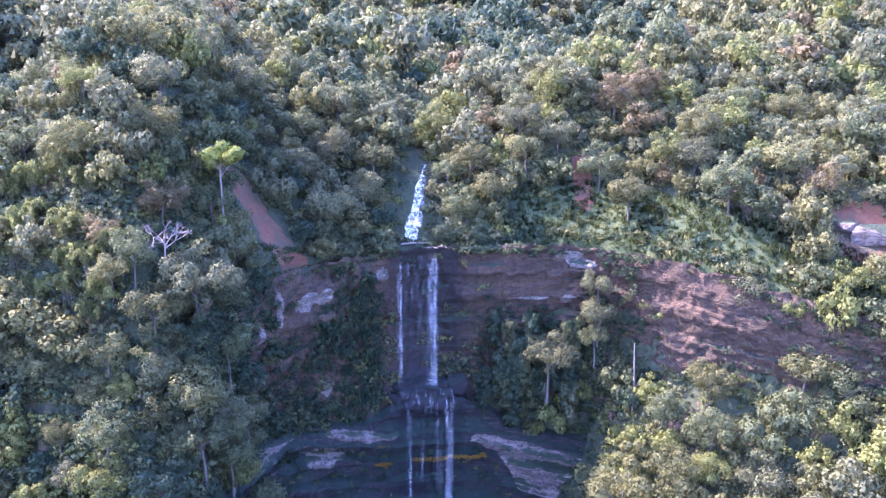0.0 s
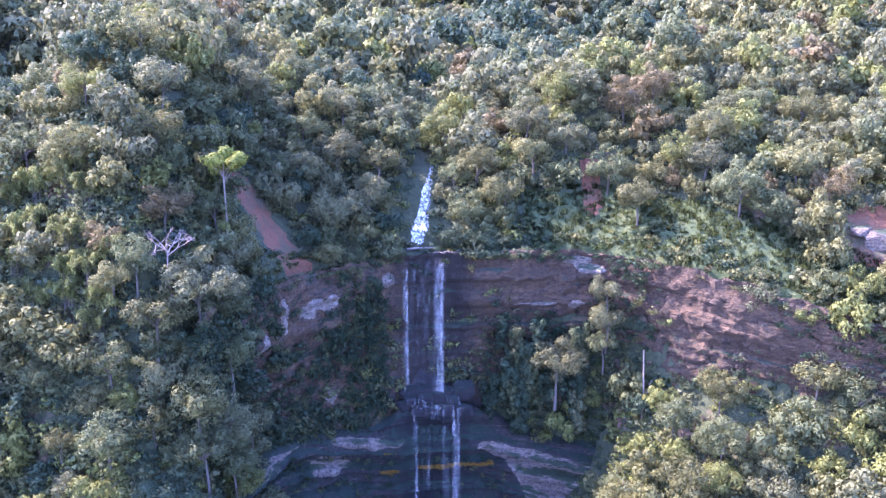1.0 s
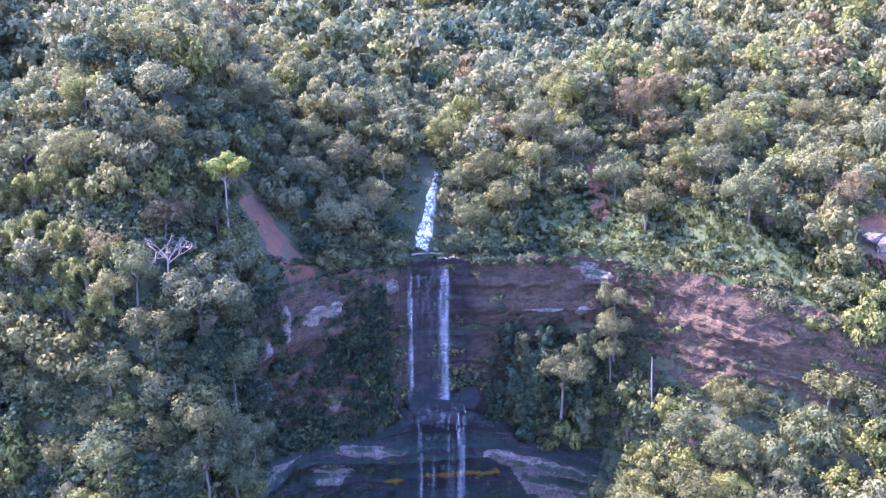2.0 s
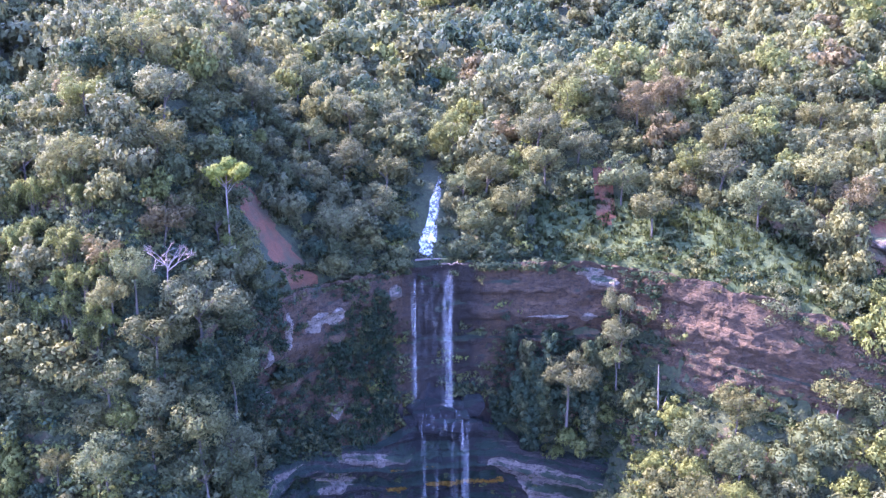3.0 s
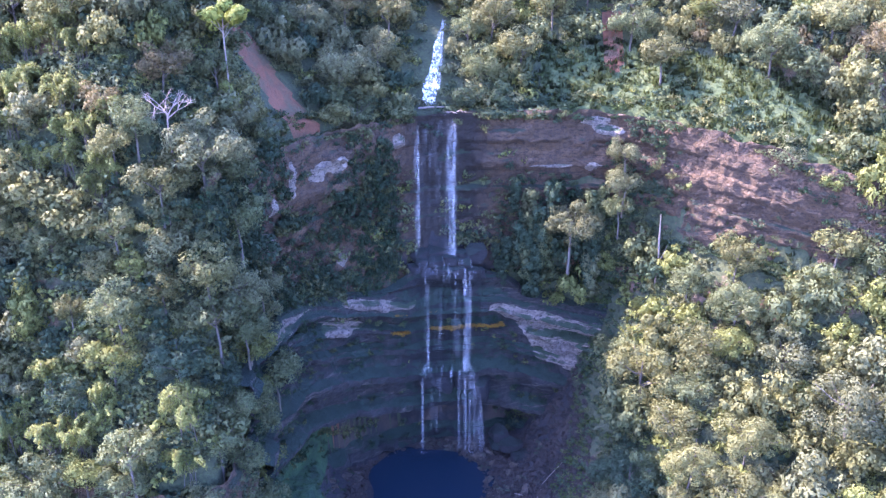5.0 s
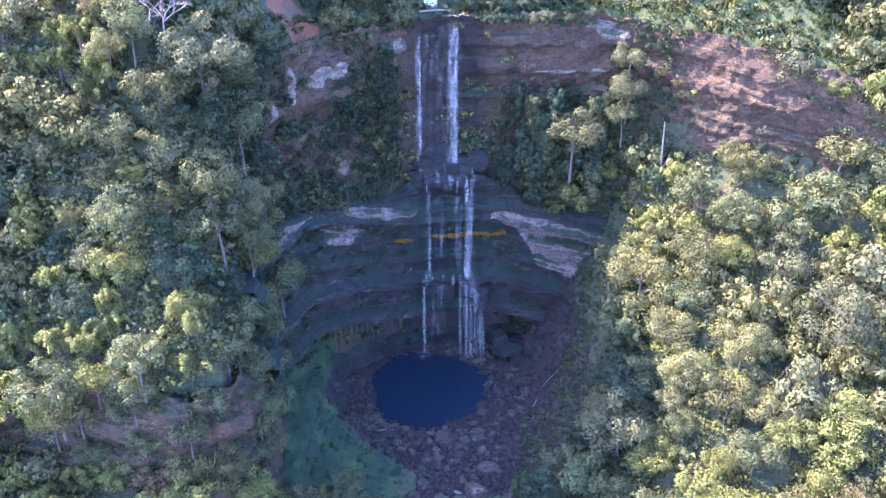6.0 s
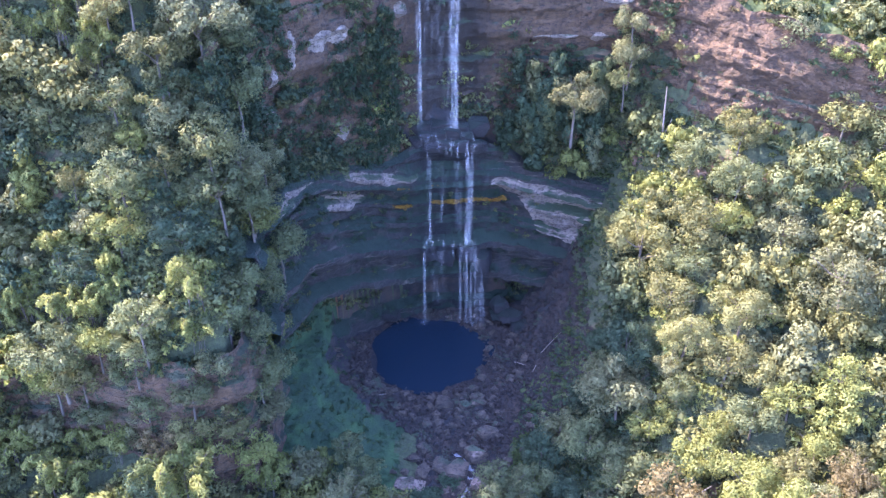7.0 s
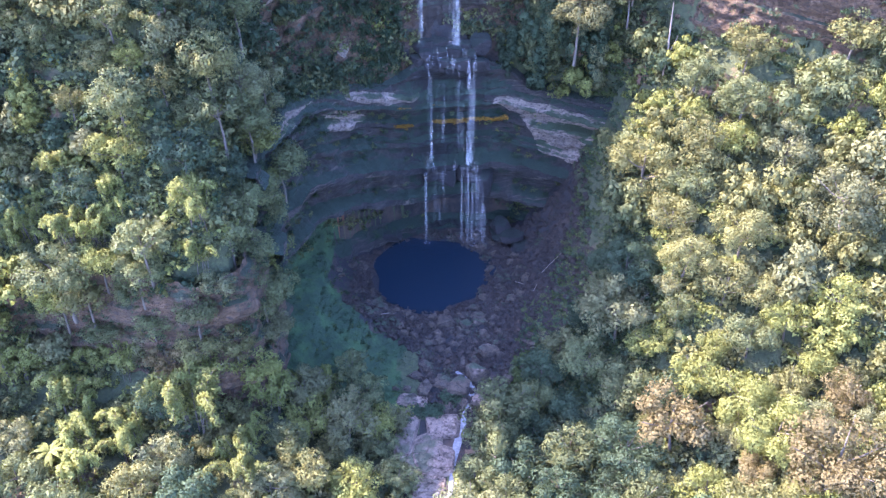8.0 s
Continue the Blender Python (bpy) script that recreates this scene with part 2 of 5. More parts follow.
def soft_noise(x, y, z, scale, octaves=4, gain=0.5):
    """Smooth noise from -1 to 1 for arrays of places; scale is the size in metres of its largest lumps."""
    total, weight, size = np.zeros(np.broadcast(x, y, z).shape), 0.0, scale
    for step in range(octaves):
        cells, parts = [], []
        for v, off in ((x, 13.7), (y, 41.3), (z, 77.9)):
            v = np.asarray(v, float) / size + off * (step + 1)
            c = np.floor(v)
            f = v - c
            cells.append(c.astype(int)), parts.append(f * f * (3 - 2 * f))
        value = 0
        for i in (0, 1):
            for j in (0, 1):
                for k in (0, 1):
                    corner = LATTICE[(cells[0] + i) % 64, (cells[1] + j) % 64, (cells[2] + k) % 64]
                    value = value + corner * (parts[0] if i else 1 - parts[0]) * (parts[1] if j else 1 - parts[1]) * (parts[2] if k else 1 - parts[2])
        total, weight = total + gain**step * (2 * value - 1), weight + gain**step
        size /= 2.03
    return total / weight


def step01(v, low, high):
    v = np.clip((v - low) / (high - low), 0, 1)
    return v * v * (3 - 2 * v)


def beyond(x, y, line):
    """How far places lie beyond a line in plan: positive on its left side, seen along it."""
    x, y = np.asarray(x, float), np.asarray(y, float)
    best, sign = np.full(x.shape, 1e9), np.ones(x.shape)
    for (ax, ay), (bx, by) in zip(line, line[1:]):
        dx, dy = bx - ax, by - ay
        f = np.clip(((x - ax) * dx + (y - ay) * dy) / (dx * dx + dy * dy), 0, 1)
        d = np.hypot(x - ax - f * dx, y - ay - f * dy)
        side = np.sign(dx * (y - ay) - dy * (x - ax))
        closer = d < best - 1e-9
        best, sign = np.where(closer, d, best), np.where(closer, side, sign)
    return best * sign


# Plan of the two cliffs, from far left, round the bowl, to far right; high ground lies on the left of them.
LOWER = [(-600, 60), (-200, 96), (-110, 104), (-62, 107), (-42, 104), (-33, 107), (-33, 118), (-35, 130), (-31, 143), (-25, 152),
         (-17, 160), (-8, 165.5), (4, 167), (14, 168), (26, 168), (36, 166), (46, 160), (58, 153), (80, 145), (120, 120), (220, 40), (600, -200)]
UPPER = [(-600, 90), (-200, 128), (-110, 123), (-70, 121), (-46, 119), (-38, 123), (-38, 133), (-34.5, 142), (-28, 152),
         (-20, 161), (-12, 168.5), (-5, 171.5), (6, 172), (20, 173), (30, 172), (39, 167), (48, 160.5), (57, 156), (66, 153), (80, 147),
         (120, 122), (220, 44), (600, -190)]


def lip_height(x):
    """The height of the rim: level round the falls, lower to the right."""
    return np.interp(x, [-60, 42, 58, 85, 130], [72, 72, 69, 61, 54])


def bed_dip(x):
    """How far the beds of the lower cliff lie above their height at the falls: they climb to the left and sink to the right."""
    return np.interp(x, [-33, -29, -24, -14, -10, 8, 22, 36], [8.0, 7.4, 5.0, 0.9, 0.0, 0.0, -4.0, -6.0])


def lower_top(x):
    """The crest of the lower cliff: a dark step stands higher at the falls."""
    return np.interp(x, [-46, -38, -33, -27, -16, -12.5, -10, 6, 9, 13, 22, 36, 48], [33, 36, 42.5, 42, 37.2, 38.4, 40.4, 40.4, 38.2, 34.6, 32.2, 30.5, 32.5])


def ground_height(x, y):
    """The lie of the land: gorge floor and talus, the bench over the lower cliff, the plateau and its hills."""
    x, y = np.asarray(x, float), np.asarray(y, float)
    d1, d2 = beyond(x, y, LOWER), beyond(x, y, UPPER)
    wobble = soft_noise(x, y, 0 * x, 30, 4)
    fine = soft_noise(x, y, 0 * x + 9, 7, 3)
    # gorge floor, falling away towards the drone
    floor = -0.09 * np.clip(138 - y, 0, 60) - 0.04 * np.clip(78 - y, 0, 900)
    left_bank = np.interp(-x, [9, 17, 18.5, 26, 27.5, 33, 45, 90, 300], [0, 0.8, 3.0, 4.0, 7.0, 7.8, 9, 16, 60]) * step01(y, -60, 60)
    right_bank = np.interp(-d2, [0, 8, 20, 35, 50, 66], [48, 39, 28, 17, 7, 0]) * step01(x, 10, 42)
    far_right = np.interp(x, [20, 60, 120, 300], [0, 14, 36, 90]) * step01(-d2, 20, 60)
    bank = np.maximum(np.where(x < 0, left_bank * step01(np.hypot(x + 7, y - 149), 12.5, 24), 0), np.maximum(right_bank, far_right))
    talus = np.interp(-d1, [0, 5, 14, 30], [19, 15, 8, 0]) * step01(-x, 34, 44) * step01(115 - y, 0, 4)
    bank = np.maximum(bank, talus)
    low = floor + bank + 0.8 * fine * step01(bank, 0, 5)
    # bench between the cliffs
    gap = np.clip(d1, 0, None) / (np.clip(d1, 0, None) + np.clip(-d2, 0, None) + 1e-6)
    crest = lower_top(x) - 0.9
    bench = crest + (46.5 - crest) * gap + 7 * gap * step01(x, 10, 30) - 7 * gap * step01(x, 44, 64) + 9 * gap * step01(-x, 28, 40) * step01(130 - y, 0, 8) + fine
    # plateau
    rise = np.interp(d2, [0, 4, 10, 25, 60, 120, 200, 300, 450, 800, 1500, 3000], [0, 2, 8, 23, 35, 43, 54, 76, 130, 260, 350, 350])
    stream = np.interp(y, [165, 174, 178, 190, 230, 300, 500], [-5.5, -7, -6.8, -4.4, 4, 0, 20])
    valley = np.exp(-((x - stream) / np.interp(y, [170, 200, 300, 500], [5, 14, 40, 80])) ** 2)
    stream_z = np.interp(y, [171, 176, 180, 186, 192, 230, 300, 420, 700], [71.5, 72, 76, 83, 87, 96, 106, 130, 215])
    ridge = 15 * np.exp(-((x + 52 + 0.25 * (y - 150)) / 15) ** 2) * step01(y, 120, 148) * (1 - step01(y, 230, 330))
    dip = -22 * np.exp(-((x + 105) / 24) ** 2) * step01(y, 140, 190) * (1 - step01(y, 260, 340))
    spur = 7 * np.exp(-((y - 196 - 0.35 * x) / 14) ** 2) - 10 * np.exp(-((y - 238 - 0.35 * x) / 22) ** 2)
    spur = spur * step01(x, 6, 28) * step01(d2, 8, 20)
    hills = 20 * soft_noise(x, y, 0 * x + 40, 130, 2) * step01(d2, 70, 160)
    # an unseen hill, added out of view on the left to throw shade on the dip
    unseen_hill = 95 * np.exp(-((x + 215) / 48) ** 2) * np.exp(-((y - 265) / 90) ** 2)
    fold = 16 * np.exp(-((x - 4) / 20) ** 2) * step01(y, 250, 290) * (1 - step01(y, 400, 480)) - 12 * np.exp(-((x - 48) / 22) ** 2) * step01(y, 235, 270) * (1 - step01(y, 380, 460))
    top = lip_height(x) + unseen_hill + fold + hills + rise + ridge + dip + spur + 0.09 * rise * wobble * step01(d2, 20, 80) * 2 + fine * step01(d2, 2, 12)
    top = top * (1 - valley) + np.minimum(top, stream_z) * valley
    front = step01(-x, 38, 44) * step01(135 - y, 0, 8)
    up1, up2 = step01(d1, 1.2, 3.4), step01(d2, 0.4 - 4 * front, 2.6 + 7 * front)
    z = low + up1 * np.maximum(bench - low, 0)
    return z + up2 * np.maximum(top - z, 0)


def spaced(fine_low, fine_high, step, low, high):
    """Grid lines: even in the middle, wider and wider outside."""
    mid = list(np.arange(fine_low, fine_high + step / 2, step))
    right, gap = [mid[-1]], step
    while right[-1] < high:
        gap *= 1.13
        right.append(right[-1] + gap)
    left, gap = [mid[0]], step
    while left[-1] > low:
        gap *= 1.13
        left.append(left[-1] - gap)
    return np.array(left[:0:-1] + mid + right[1:])


def mesh_from(name, verts, faces, materials, smooth=False, slots=None, normals=None):
    """A mesh from corners and faces; slots: which material each face takes."""
    mesh = bpy.data.meshes.new(name)
    verts = np.asarray(verts, np.float32)
    if isinstance(faces, np.ndarray):
        wide = faces.shape[1]
        mesh.vertices.add(len(verts)), mesh.loops.add(faces.size), mesh.polygons.add(len(faces))
        mesh.vertices.foreach_set("co", verts.ravel())
        mesh.loops.foreach_set("vertex_index", faces.astype(np.int32).ravel())
        mesh.polygons.foreach_set("loop_start", np.arange(0, faces.size, wide, dtype=np.int32))
        mesh.polygons.foreach_set("loop_total", np.full(len(faces), wide, dtype=np.int32))
    else:
        mesh.from_pydata(verts.tolist(), [], faces)
    for mat in materials:
        mesh.materials.append(mat)
    if slots is not None:
        mesh.polygons.foreach_set("material_index", np.asarray(slots, np.int32))
    mesh.polygons.foreach_set("use_smooth", np.full(len(mesh.polygons), smooth))
    mesh.update(calc_edges=True)
    if normals is not None:
        mesh.normals_split_custom_set_from_vertices(np.asarray(normals, np.float32))
    return mesh


def sheet(rows, columns):
    """Faces of a grid with that many rows and columns of corners."""
    a = (np.arange(rows - 1)[:, None] * columns + np.arange(columns - 1)[None]).ravel()
    return np.stack([a, a + 1, a + columns + 1, a + columns], 1)


GROUND_X, GROUND_Y = spaced(-90, 108, 1.0, -2600, 2600), spaced(76, 210, 1.0, -900, 3200)
gx, gy = np.meshgrid(GROUND_X, GROUND_Y)
GROUND_Z = ground_height(gx, gy)
mx, my = (gx[:-1, :-1] + gx[1:, 1:]) / 2, (gy[:-1, :-1] + gy[1:, 1:]) / 2
m1, m2 = beyond(mx, my, LOWER), beyond(mx, my, UPPER)
ragged = soft_noise(mx, my, 0 * mx, 9, 3)
what = np.zeros(mx.shape, int)
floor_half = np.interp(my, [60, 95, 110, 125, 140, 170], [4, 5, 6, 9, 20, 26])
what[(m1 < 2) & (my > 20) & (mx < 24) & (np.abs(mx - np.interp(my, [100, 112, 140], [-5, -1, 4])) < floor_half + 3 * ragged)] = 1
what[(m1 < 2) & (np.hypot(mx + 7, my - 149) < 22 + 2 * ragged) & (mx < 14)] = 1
what[(m1 < 2) & (my > 112) & (mx < -10 + 4 * ragged) & (np.hypot(mx + 7, my - 149) > 20.5 + 3 * ragged)] = 4
what[(m1 > -1) & (m2 < 1.5) & (mx > -13) & (mx < 9) & (my > 158)] = 1
what[(m2 > 1.6) & (m2 < 14 + 4 * ragged) & (mx > 16) & (mx < 110)] = 3
what[(m1 < 1) & (mx > 11 + 2 * ragged) & (mx < 28) & (my > 112) & (my < 140 + 3 * ragged)] = 3
for sx, sy, rx, ry in ((-37, 158.5, 4.0, 4.0), (-34, 157, 4.0, 3.5), (-31, 156, 4.0, 3.5), (-28, 155.5, 3.5, 3.0), (31, 186, 2.6, 5), (83, 165, 7, 5)):
    what[((mx - sx) / rx) ** 2 + ((my - sy) / ry) ** 2 < 1 + 0.6 * ragged] = 2
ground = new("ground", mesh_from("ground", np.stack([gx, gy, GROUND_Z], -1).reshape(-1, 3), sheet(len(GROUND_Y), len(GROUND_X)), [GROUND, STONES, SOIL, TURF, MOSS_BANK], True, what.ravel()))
tagged(ground, "forest floor of leaf mould, herbs and red soil round the gorge", "ground", kind="structure")


def height_at(x, y):
    """The height of the ground sheet under a place."""
    x, y = np.asarray(x, float), np.asarray(y, float)
    i = np.clip(np.searchsorted(GROUND_X, x) - 1, 0, len(GROUND_X) - 2)
    j = np.clip(np.searchsorted(GROUND_Y, y) - 1, 0, len(GROUND_Y) - 2)
    u, v = (x - GROUND_X[i]) / (GROUND_X[i + 1] - GROUND_X[i]), (y - GROUND_Y[j]) / (GROUND_Y[j + 1] - GROUND_Y[j])
    return (GROUND_Z[j, i] * (1 - u) + GROUND_Z[j, i + 1] * u) * (1 - v) + (GROUND_Z[j + 1, i] * (1 - u) + GROUND_Z[j + 1, i + 1] * u) * v

# ---- cliffs ----
def along(line, gap):
    """Even places along a line in plan, with the way that faces off the cliff."""
    pts = np.array(line, float)
    runs = np.r_[0, np.cumsum(np.hypot(*np.diff(pts, axis=0).T))]
    s = np.arange(0, runs[-1], gap)
    x, y = np.interp(s, runs, pts[:, 0]), np.interp(s, runs, pts[:, 1])
    kernel = np.ones(9) / 9
    x = np.convolve(np.pad(x, 4, "edge"), kernel, "valid")
    y = np.convolve(np.pad(y, 4, "edge"), kernel, "valid")
    dx, dy = np.gradient(x), np.gradient(y)
    n = np.hypot(dx, dy)
    return x, y, dy / n, -dx / n


def cliff(name, line, low, high, shape, material, label, seed, fresh=None):
    """A bedded rock face along a line: shape gives how far it stands out at a height; beds and blocks are set out unevenly.
    fresh: where a newer break of paler rock stands a little proud of the same face; the rest of that sheet is left away."""
    x, y, ox, oy = along(line, 0.5)
    z = np.arange(low, high + 0.01, 0.4)
    gz, gx = np.meshgrid(z, x, indexing="ij")
    gy = np.broadcast_to(y, gx.shape)
    rng = np.random.default_rng(seed)
    run = np.broadcast_to(np.arange(len(x)) * 0.5, gx.shape)
    edges = np.cumsum(rng.uniform(0.6, 3.6, 60)) + low - 2
    tilt = gz + 0.9 * soft_noise(gx, gy, 0 * gx, 40, 2) + 0.35 * soft_noise(gx, gy, gz, 5, 2)
    bed = np.searchsorted(edges, tilt)
    long = rng.uniform(2.5, 9.0, 90)[bed]
    block = np.floor(run / long + rng.uniform(0, 9, 90)[bed] + 0.25 * soft_noise(gx, gy, gz, 3, 2)).astype(int)
    proud = rng.uniform(-0.45, 0.45, 4096)[(bed * 131 + block * 17) % 4096]
    out = rng.uniform(-0.6, 0.7, 90)[bed] + proud
    for _ in range(1):
        wide = np.pad(out, 1, "edge")
        out = (2 * out + wide[:-2, 1:-1] + wide[2:, 1:-1] + wide[1:-1, :-2] + wide[1:-1, 2:]) / 6
    out = out * (1 - 0.6 * step01(gx, 38, 46)) * (1.2 if high < 50 else 1.0)
    out = shape(gz) + out + 1.5 * soft_noise(gx, gy, gz, 16, 3) + 0.75 * soft_noise(gx, gy, gz, 3.5, 3) + 0.5 * soft_noise(gx, gy, gz, 1.3, 2)
    drop = (lip_height(gx) - 72) * step01(gz, 40, 70) if high > 60 else 0
    if high < 50 and low < -5:
        drop = bed_dip(gx) * step01(gz, 0, 9)
        over = np.clip(gz + drop - lower_top(gx), 0, None)
        drop, out = drop - 0.85 * over, out - 0.7 * over
    verts = np.stack([gx + out * ox, gy + out * oy, gz + drop + 2.4 * soft_noise(gx, gy, 0 * gx + 70, 5, 3) * step01(gz, high - 5, high) + 0.3 * soft_noise(gx, gy, gz + 50, 6, 2)], -1).reshape(-1, 3)
    faces = sheet(len(z), len(x))
    if fresh:
        px, py, pz = verts.T
        bare = fresh(px, py, pz) + 0.55 * soft_noise(px, py, 1.6 * pz, 2.6, 3)
        lift = np.clip(3 * bare, -1, 1) * 0.22 + 0.05
        verts = verts + lift[:, None] * np.stack([np.tile(ox, len(z)), np.tile(oy, len(z)), 0 * px], 1)
        faces = faces[(bare[faces] > -0.35).any(1)]
    ob = new(name, mesh_from(name, verts, faces, [material]))
    return tagged(ob, label, "cliff", kind="structure")


def lower_shape(z):
    """Ledges of hard beds that stand out over softer, hollowed ones."""
    return np.interp(z, [-4, 2, 4.5, 9.2, 9.6, 11.4, 12.2, 16.6, 17.0, 18.8, 19.5, 22.4, 22.8, 24.0, 24.7, 27.0, 27.4, 28.6, 29.4, 31.6, 32.0, 34.2, 34.8, 37.4, 37.8, 39.2, 39.6, 41.0],
                     [1.2, 0.5, -2.6, -2.0, 2.9, 3.2, 1.3, 0.4, 2.4, 2.6, 0.7, 0.1, 1.5, 1.7, 0.2, -0.2, 1.7, 1.9, 0.2, -0.1, 1.4, 1.3, 0.3, 0.0, 0.9, 0.8, 0.0, -0.2])


def headland_shape(z):
    return np.interp(z, [-4, 12, 20, 27, 33], [2.0, 1.4, 0.9, 0.5, -0.3])


def upper_shape(z):
    return np.interp(z, [36, 44, 52, 58, 66, 72, 75], [1.0, 0.6, 0.0, -0.4, 0.5, 0.3, -0.2])


# Pale fresh breaks on the upper cliff: place, width and height of each.
BARE = [
    (-33.1, 142.2, 56.0, 2.6, 6.5), (-32.4, 143.4, 62.0, 1.2, 4.5), (-22.4, 156.7, 47.9, 2.6, 4.4), (-24.6, 153.9, 49.5, 0.9, 4.0),
    (-25.4, 153.4, 66.1, 4.6, 4.4), (-22.6, 156.4, 66.6, 3.2, 3.8), (-29.5, 147.5, 66.1, 1.0, 6.5), (-12.3, 166.6, 67.5, 2.6, 4.0),
    (-26.0, 152.6, 59.0, 1.0, 5.0), (29.3, 170.9, 69.4, 5.4, 2.6), (26.6, 171.6, 71.0, 5.0, 1.6), (19.0, 171.6, 61.4, 8.0, 0.7), (26.0, 171.2, 60.8, 3.0, 3.6),
]


def fresh_above(x, y, z):
    best = np.full(x.shape, -1.0)
    for bx, by, bz, wide, high in BARE:
        best = np.maximum(best, 0.75 - np.hypot(np.hypot(x - bx, y - by) / (0.62 * wide + 0.5), (z - bz) / (0.55 * high)))
    return best


def fresh_below(x, y, z):
    """The pale hard beds at the head of the lower cliff: blocky to the right of the falls, thin and broken to the left."""
    bed = z - bed_dip(x)
    right = np.minimum(np.minimum((x - 6) / 3, (38 - x) / 5), np.minimum((33.6 - bed) / 1.0, (bed - np.interp(x, [6, 13, 17, 34], [31, 28.6, 22, 20])) / 1.0))
    left = np.minimum(np.minimum((x + 31) / 3, (-9 - x) / 2), 0.7 - np.abs(bed - np.interp(x, [-30, -24, -16, -9], [33.4, 34.2, 34.0, 34.4])) / 0.9)
    patch = 0.9 - np.hypot((x + 23.2) / 3.0, (bed - 29.4) / 1.7)
    seams = np.where(np.mod(bed + 0.5 * soft_noise(x, y, 0 * x, 9, 2), 2.7) < 0.35, 0.75, 0)
    return np.clip(np.maximum(np.maximum(right - 0.15, left - 0.32 + 1.1 * soft_noise(x, y, 0 * x + 30, 7, 2)), patch), -1, 0.75) - seams


cliff("wall_lower_cliff", LOWER[6:20], -6, 41.0, lower_shape, ROCK_LOW, "bedded sandstone cliff, colour darkened for shade, mossy ledges behind the pool", 3)
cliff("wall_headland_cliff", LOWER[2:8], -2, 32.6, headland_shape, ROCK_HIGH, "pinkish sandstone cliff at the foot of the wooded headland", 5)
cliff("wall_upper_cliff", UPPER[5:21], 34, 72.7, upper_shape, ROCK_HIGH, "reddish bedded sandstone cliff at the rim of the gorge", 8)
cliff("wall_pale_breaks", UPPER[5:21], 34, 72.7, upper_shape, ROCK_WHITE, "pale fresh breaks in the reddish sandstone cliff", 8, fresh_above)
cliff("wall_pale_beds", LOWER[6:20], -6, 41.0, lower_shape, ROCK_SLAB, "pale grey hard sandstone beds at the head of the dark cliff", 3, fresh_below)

# ---- water ----
def disc(name, cx, cy, z, r, material):
    a = np.linspace(0, 2 * math.pi, 96, endpoint=False)
    rr = r * (1 + 0.07 * np.sin(3 * a + 1) + 0.04 * np.sin(7 * a))
    verts = np.r_[[(cx, cy, z)], np.stack([cx + rr * np.cos(a), cy + rr * np.sin(a), 0 * a + z], 1)]
    faces = [(0, 1 + i, 1 + (i + 1) % 96) for i in range(96)]
    return new(name, mesh_from(name, verts, faces, [material]))


tagged(disc("pool", -6.4, 149, 0.35, 12.6, POOL), "dark still plunge pool at the foot of the falls", "pool", kind="structure")


def curtain(parent, name, x0, x1, top, bottom, y_top, y_bottom, spread=1.0, shift=0.0, material=None):
    """One sheet of falling water between two heights, bulging forward as it falls, ragged at its sides."""
    u, v = np.linspace(0, 1, max(4, int((x1 - x0) / 0.2))), np.linspace(0, 1, 48)
    gv, gu = np.meshgrid(v, u, indexing="ij")
    mid = (x0 + x1) / 2
    x = mid + (x0 + (x1 - x0) * gu - mid) * (1 + (spread - 1) * gv) + shift * gv
    x = x + 0.07 * soft_noise(gu * 3 + x0, gv * 9, 0 * gv, 1.0, 3) * (0.3 + gv)
    y = y_top + (y_bottom - y_top) * np.sqrt(gv) + 0.2 * soft_noise(x * 3, gv * 4, 0 * gv, 1.0, 2)
    z = top + (bottom - top) * gv
    ob = new(name, mesh_from(name, np.stack([x, y, z], -1).reshape(-1, 3), sheet(len(v), len(u)), [material or FOAM], True))
    ob.parent = parent
    return ob


falls = tagged(new("waterfall"), "tall thin white waterfall dropping in three tiers down the cliff", "waterfall")
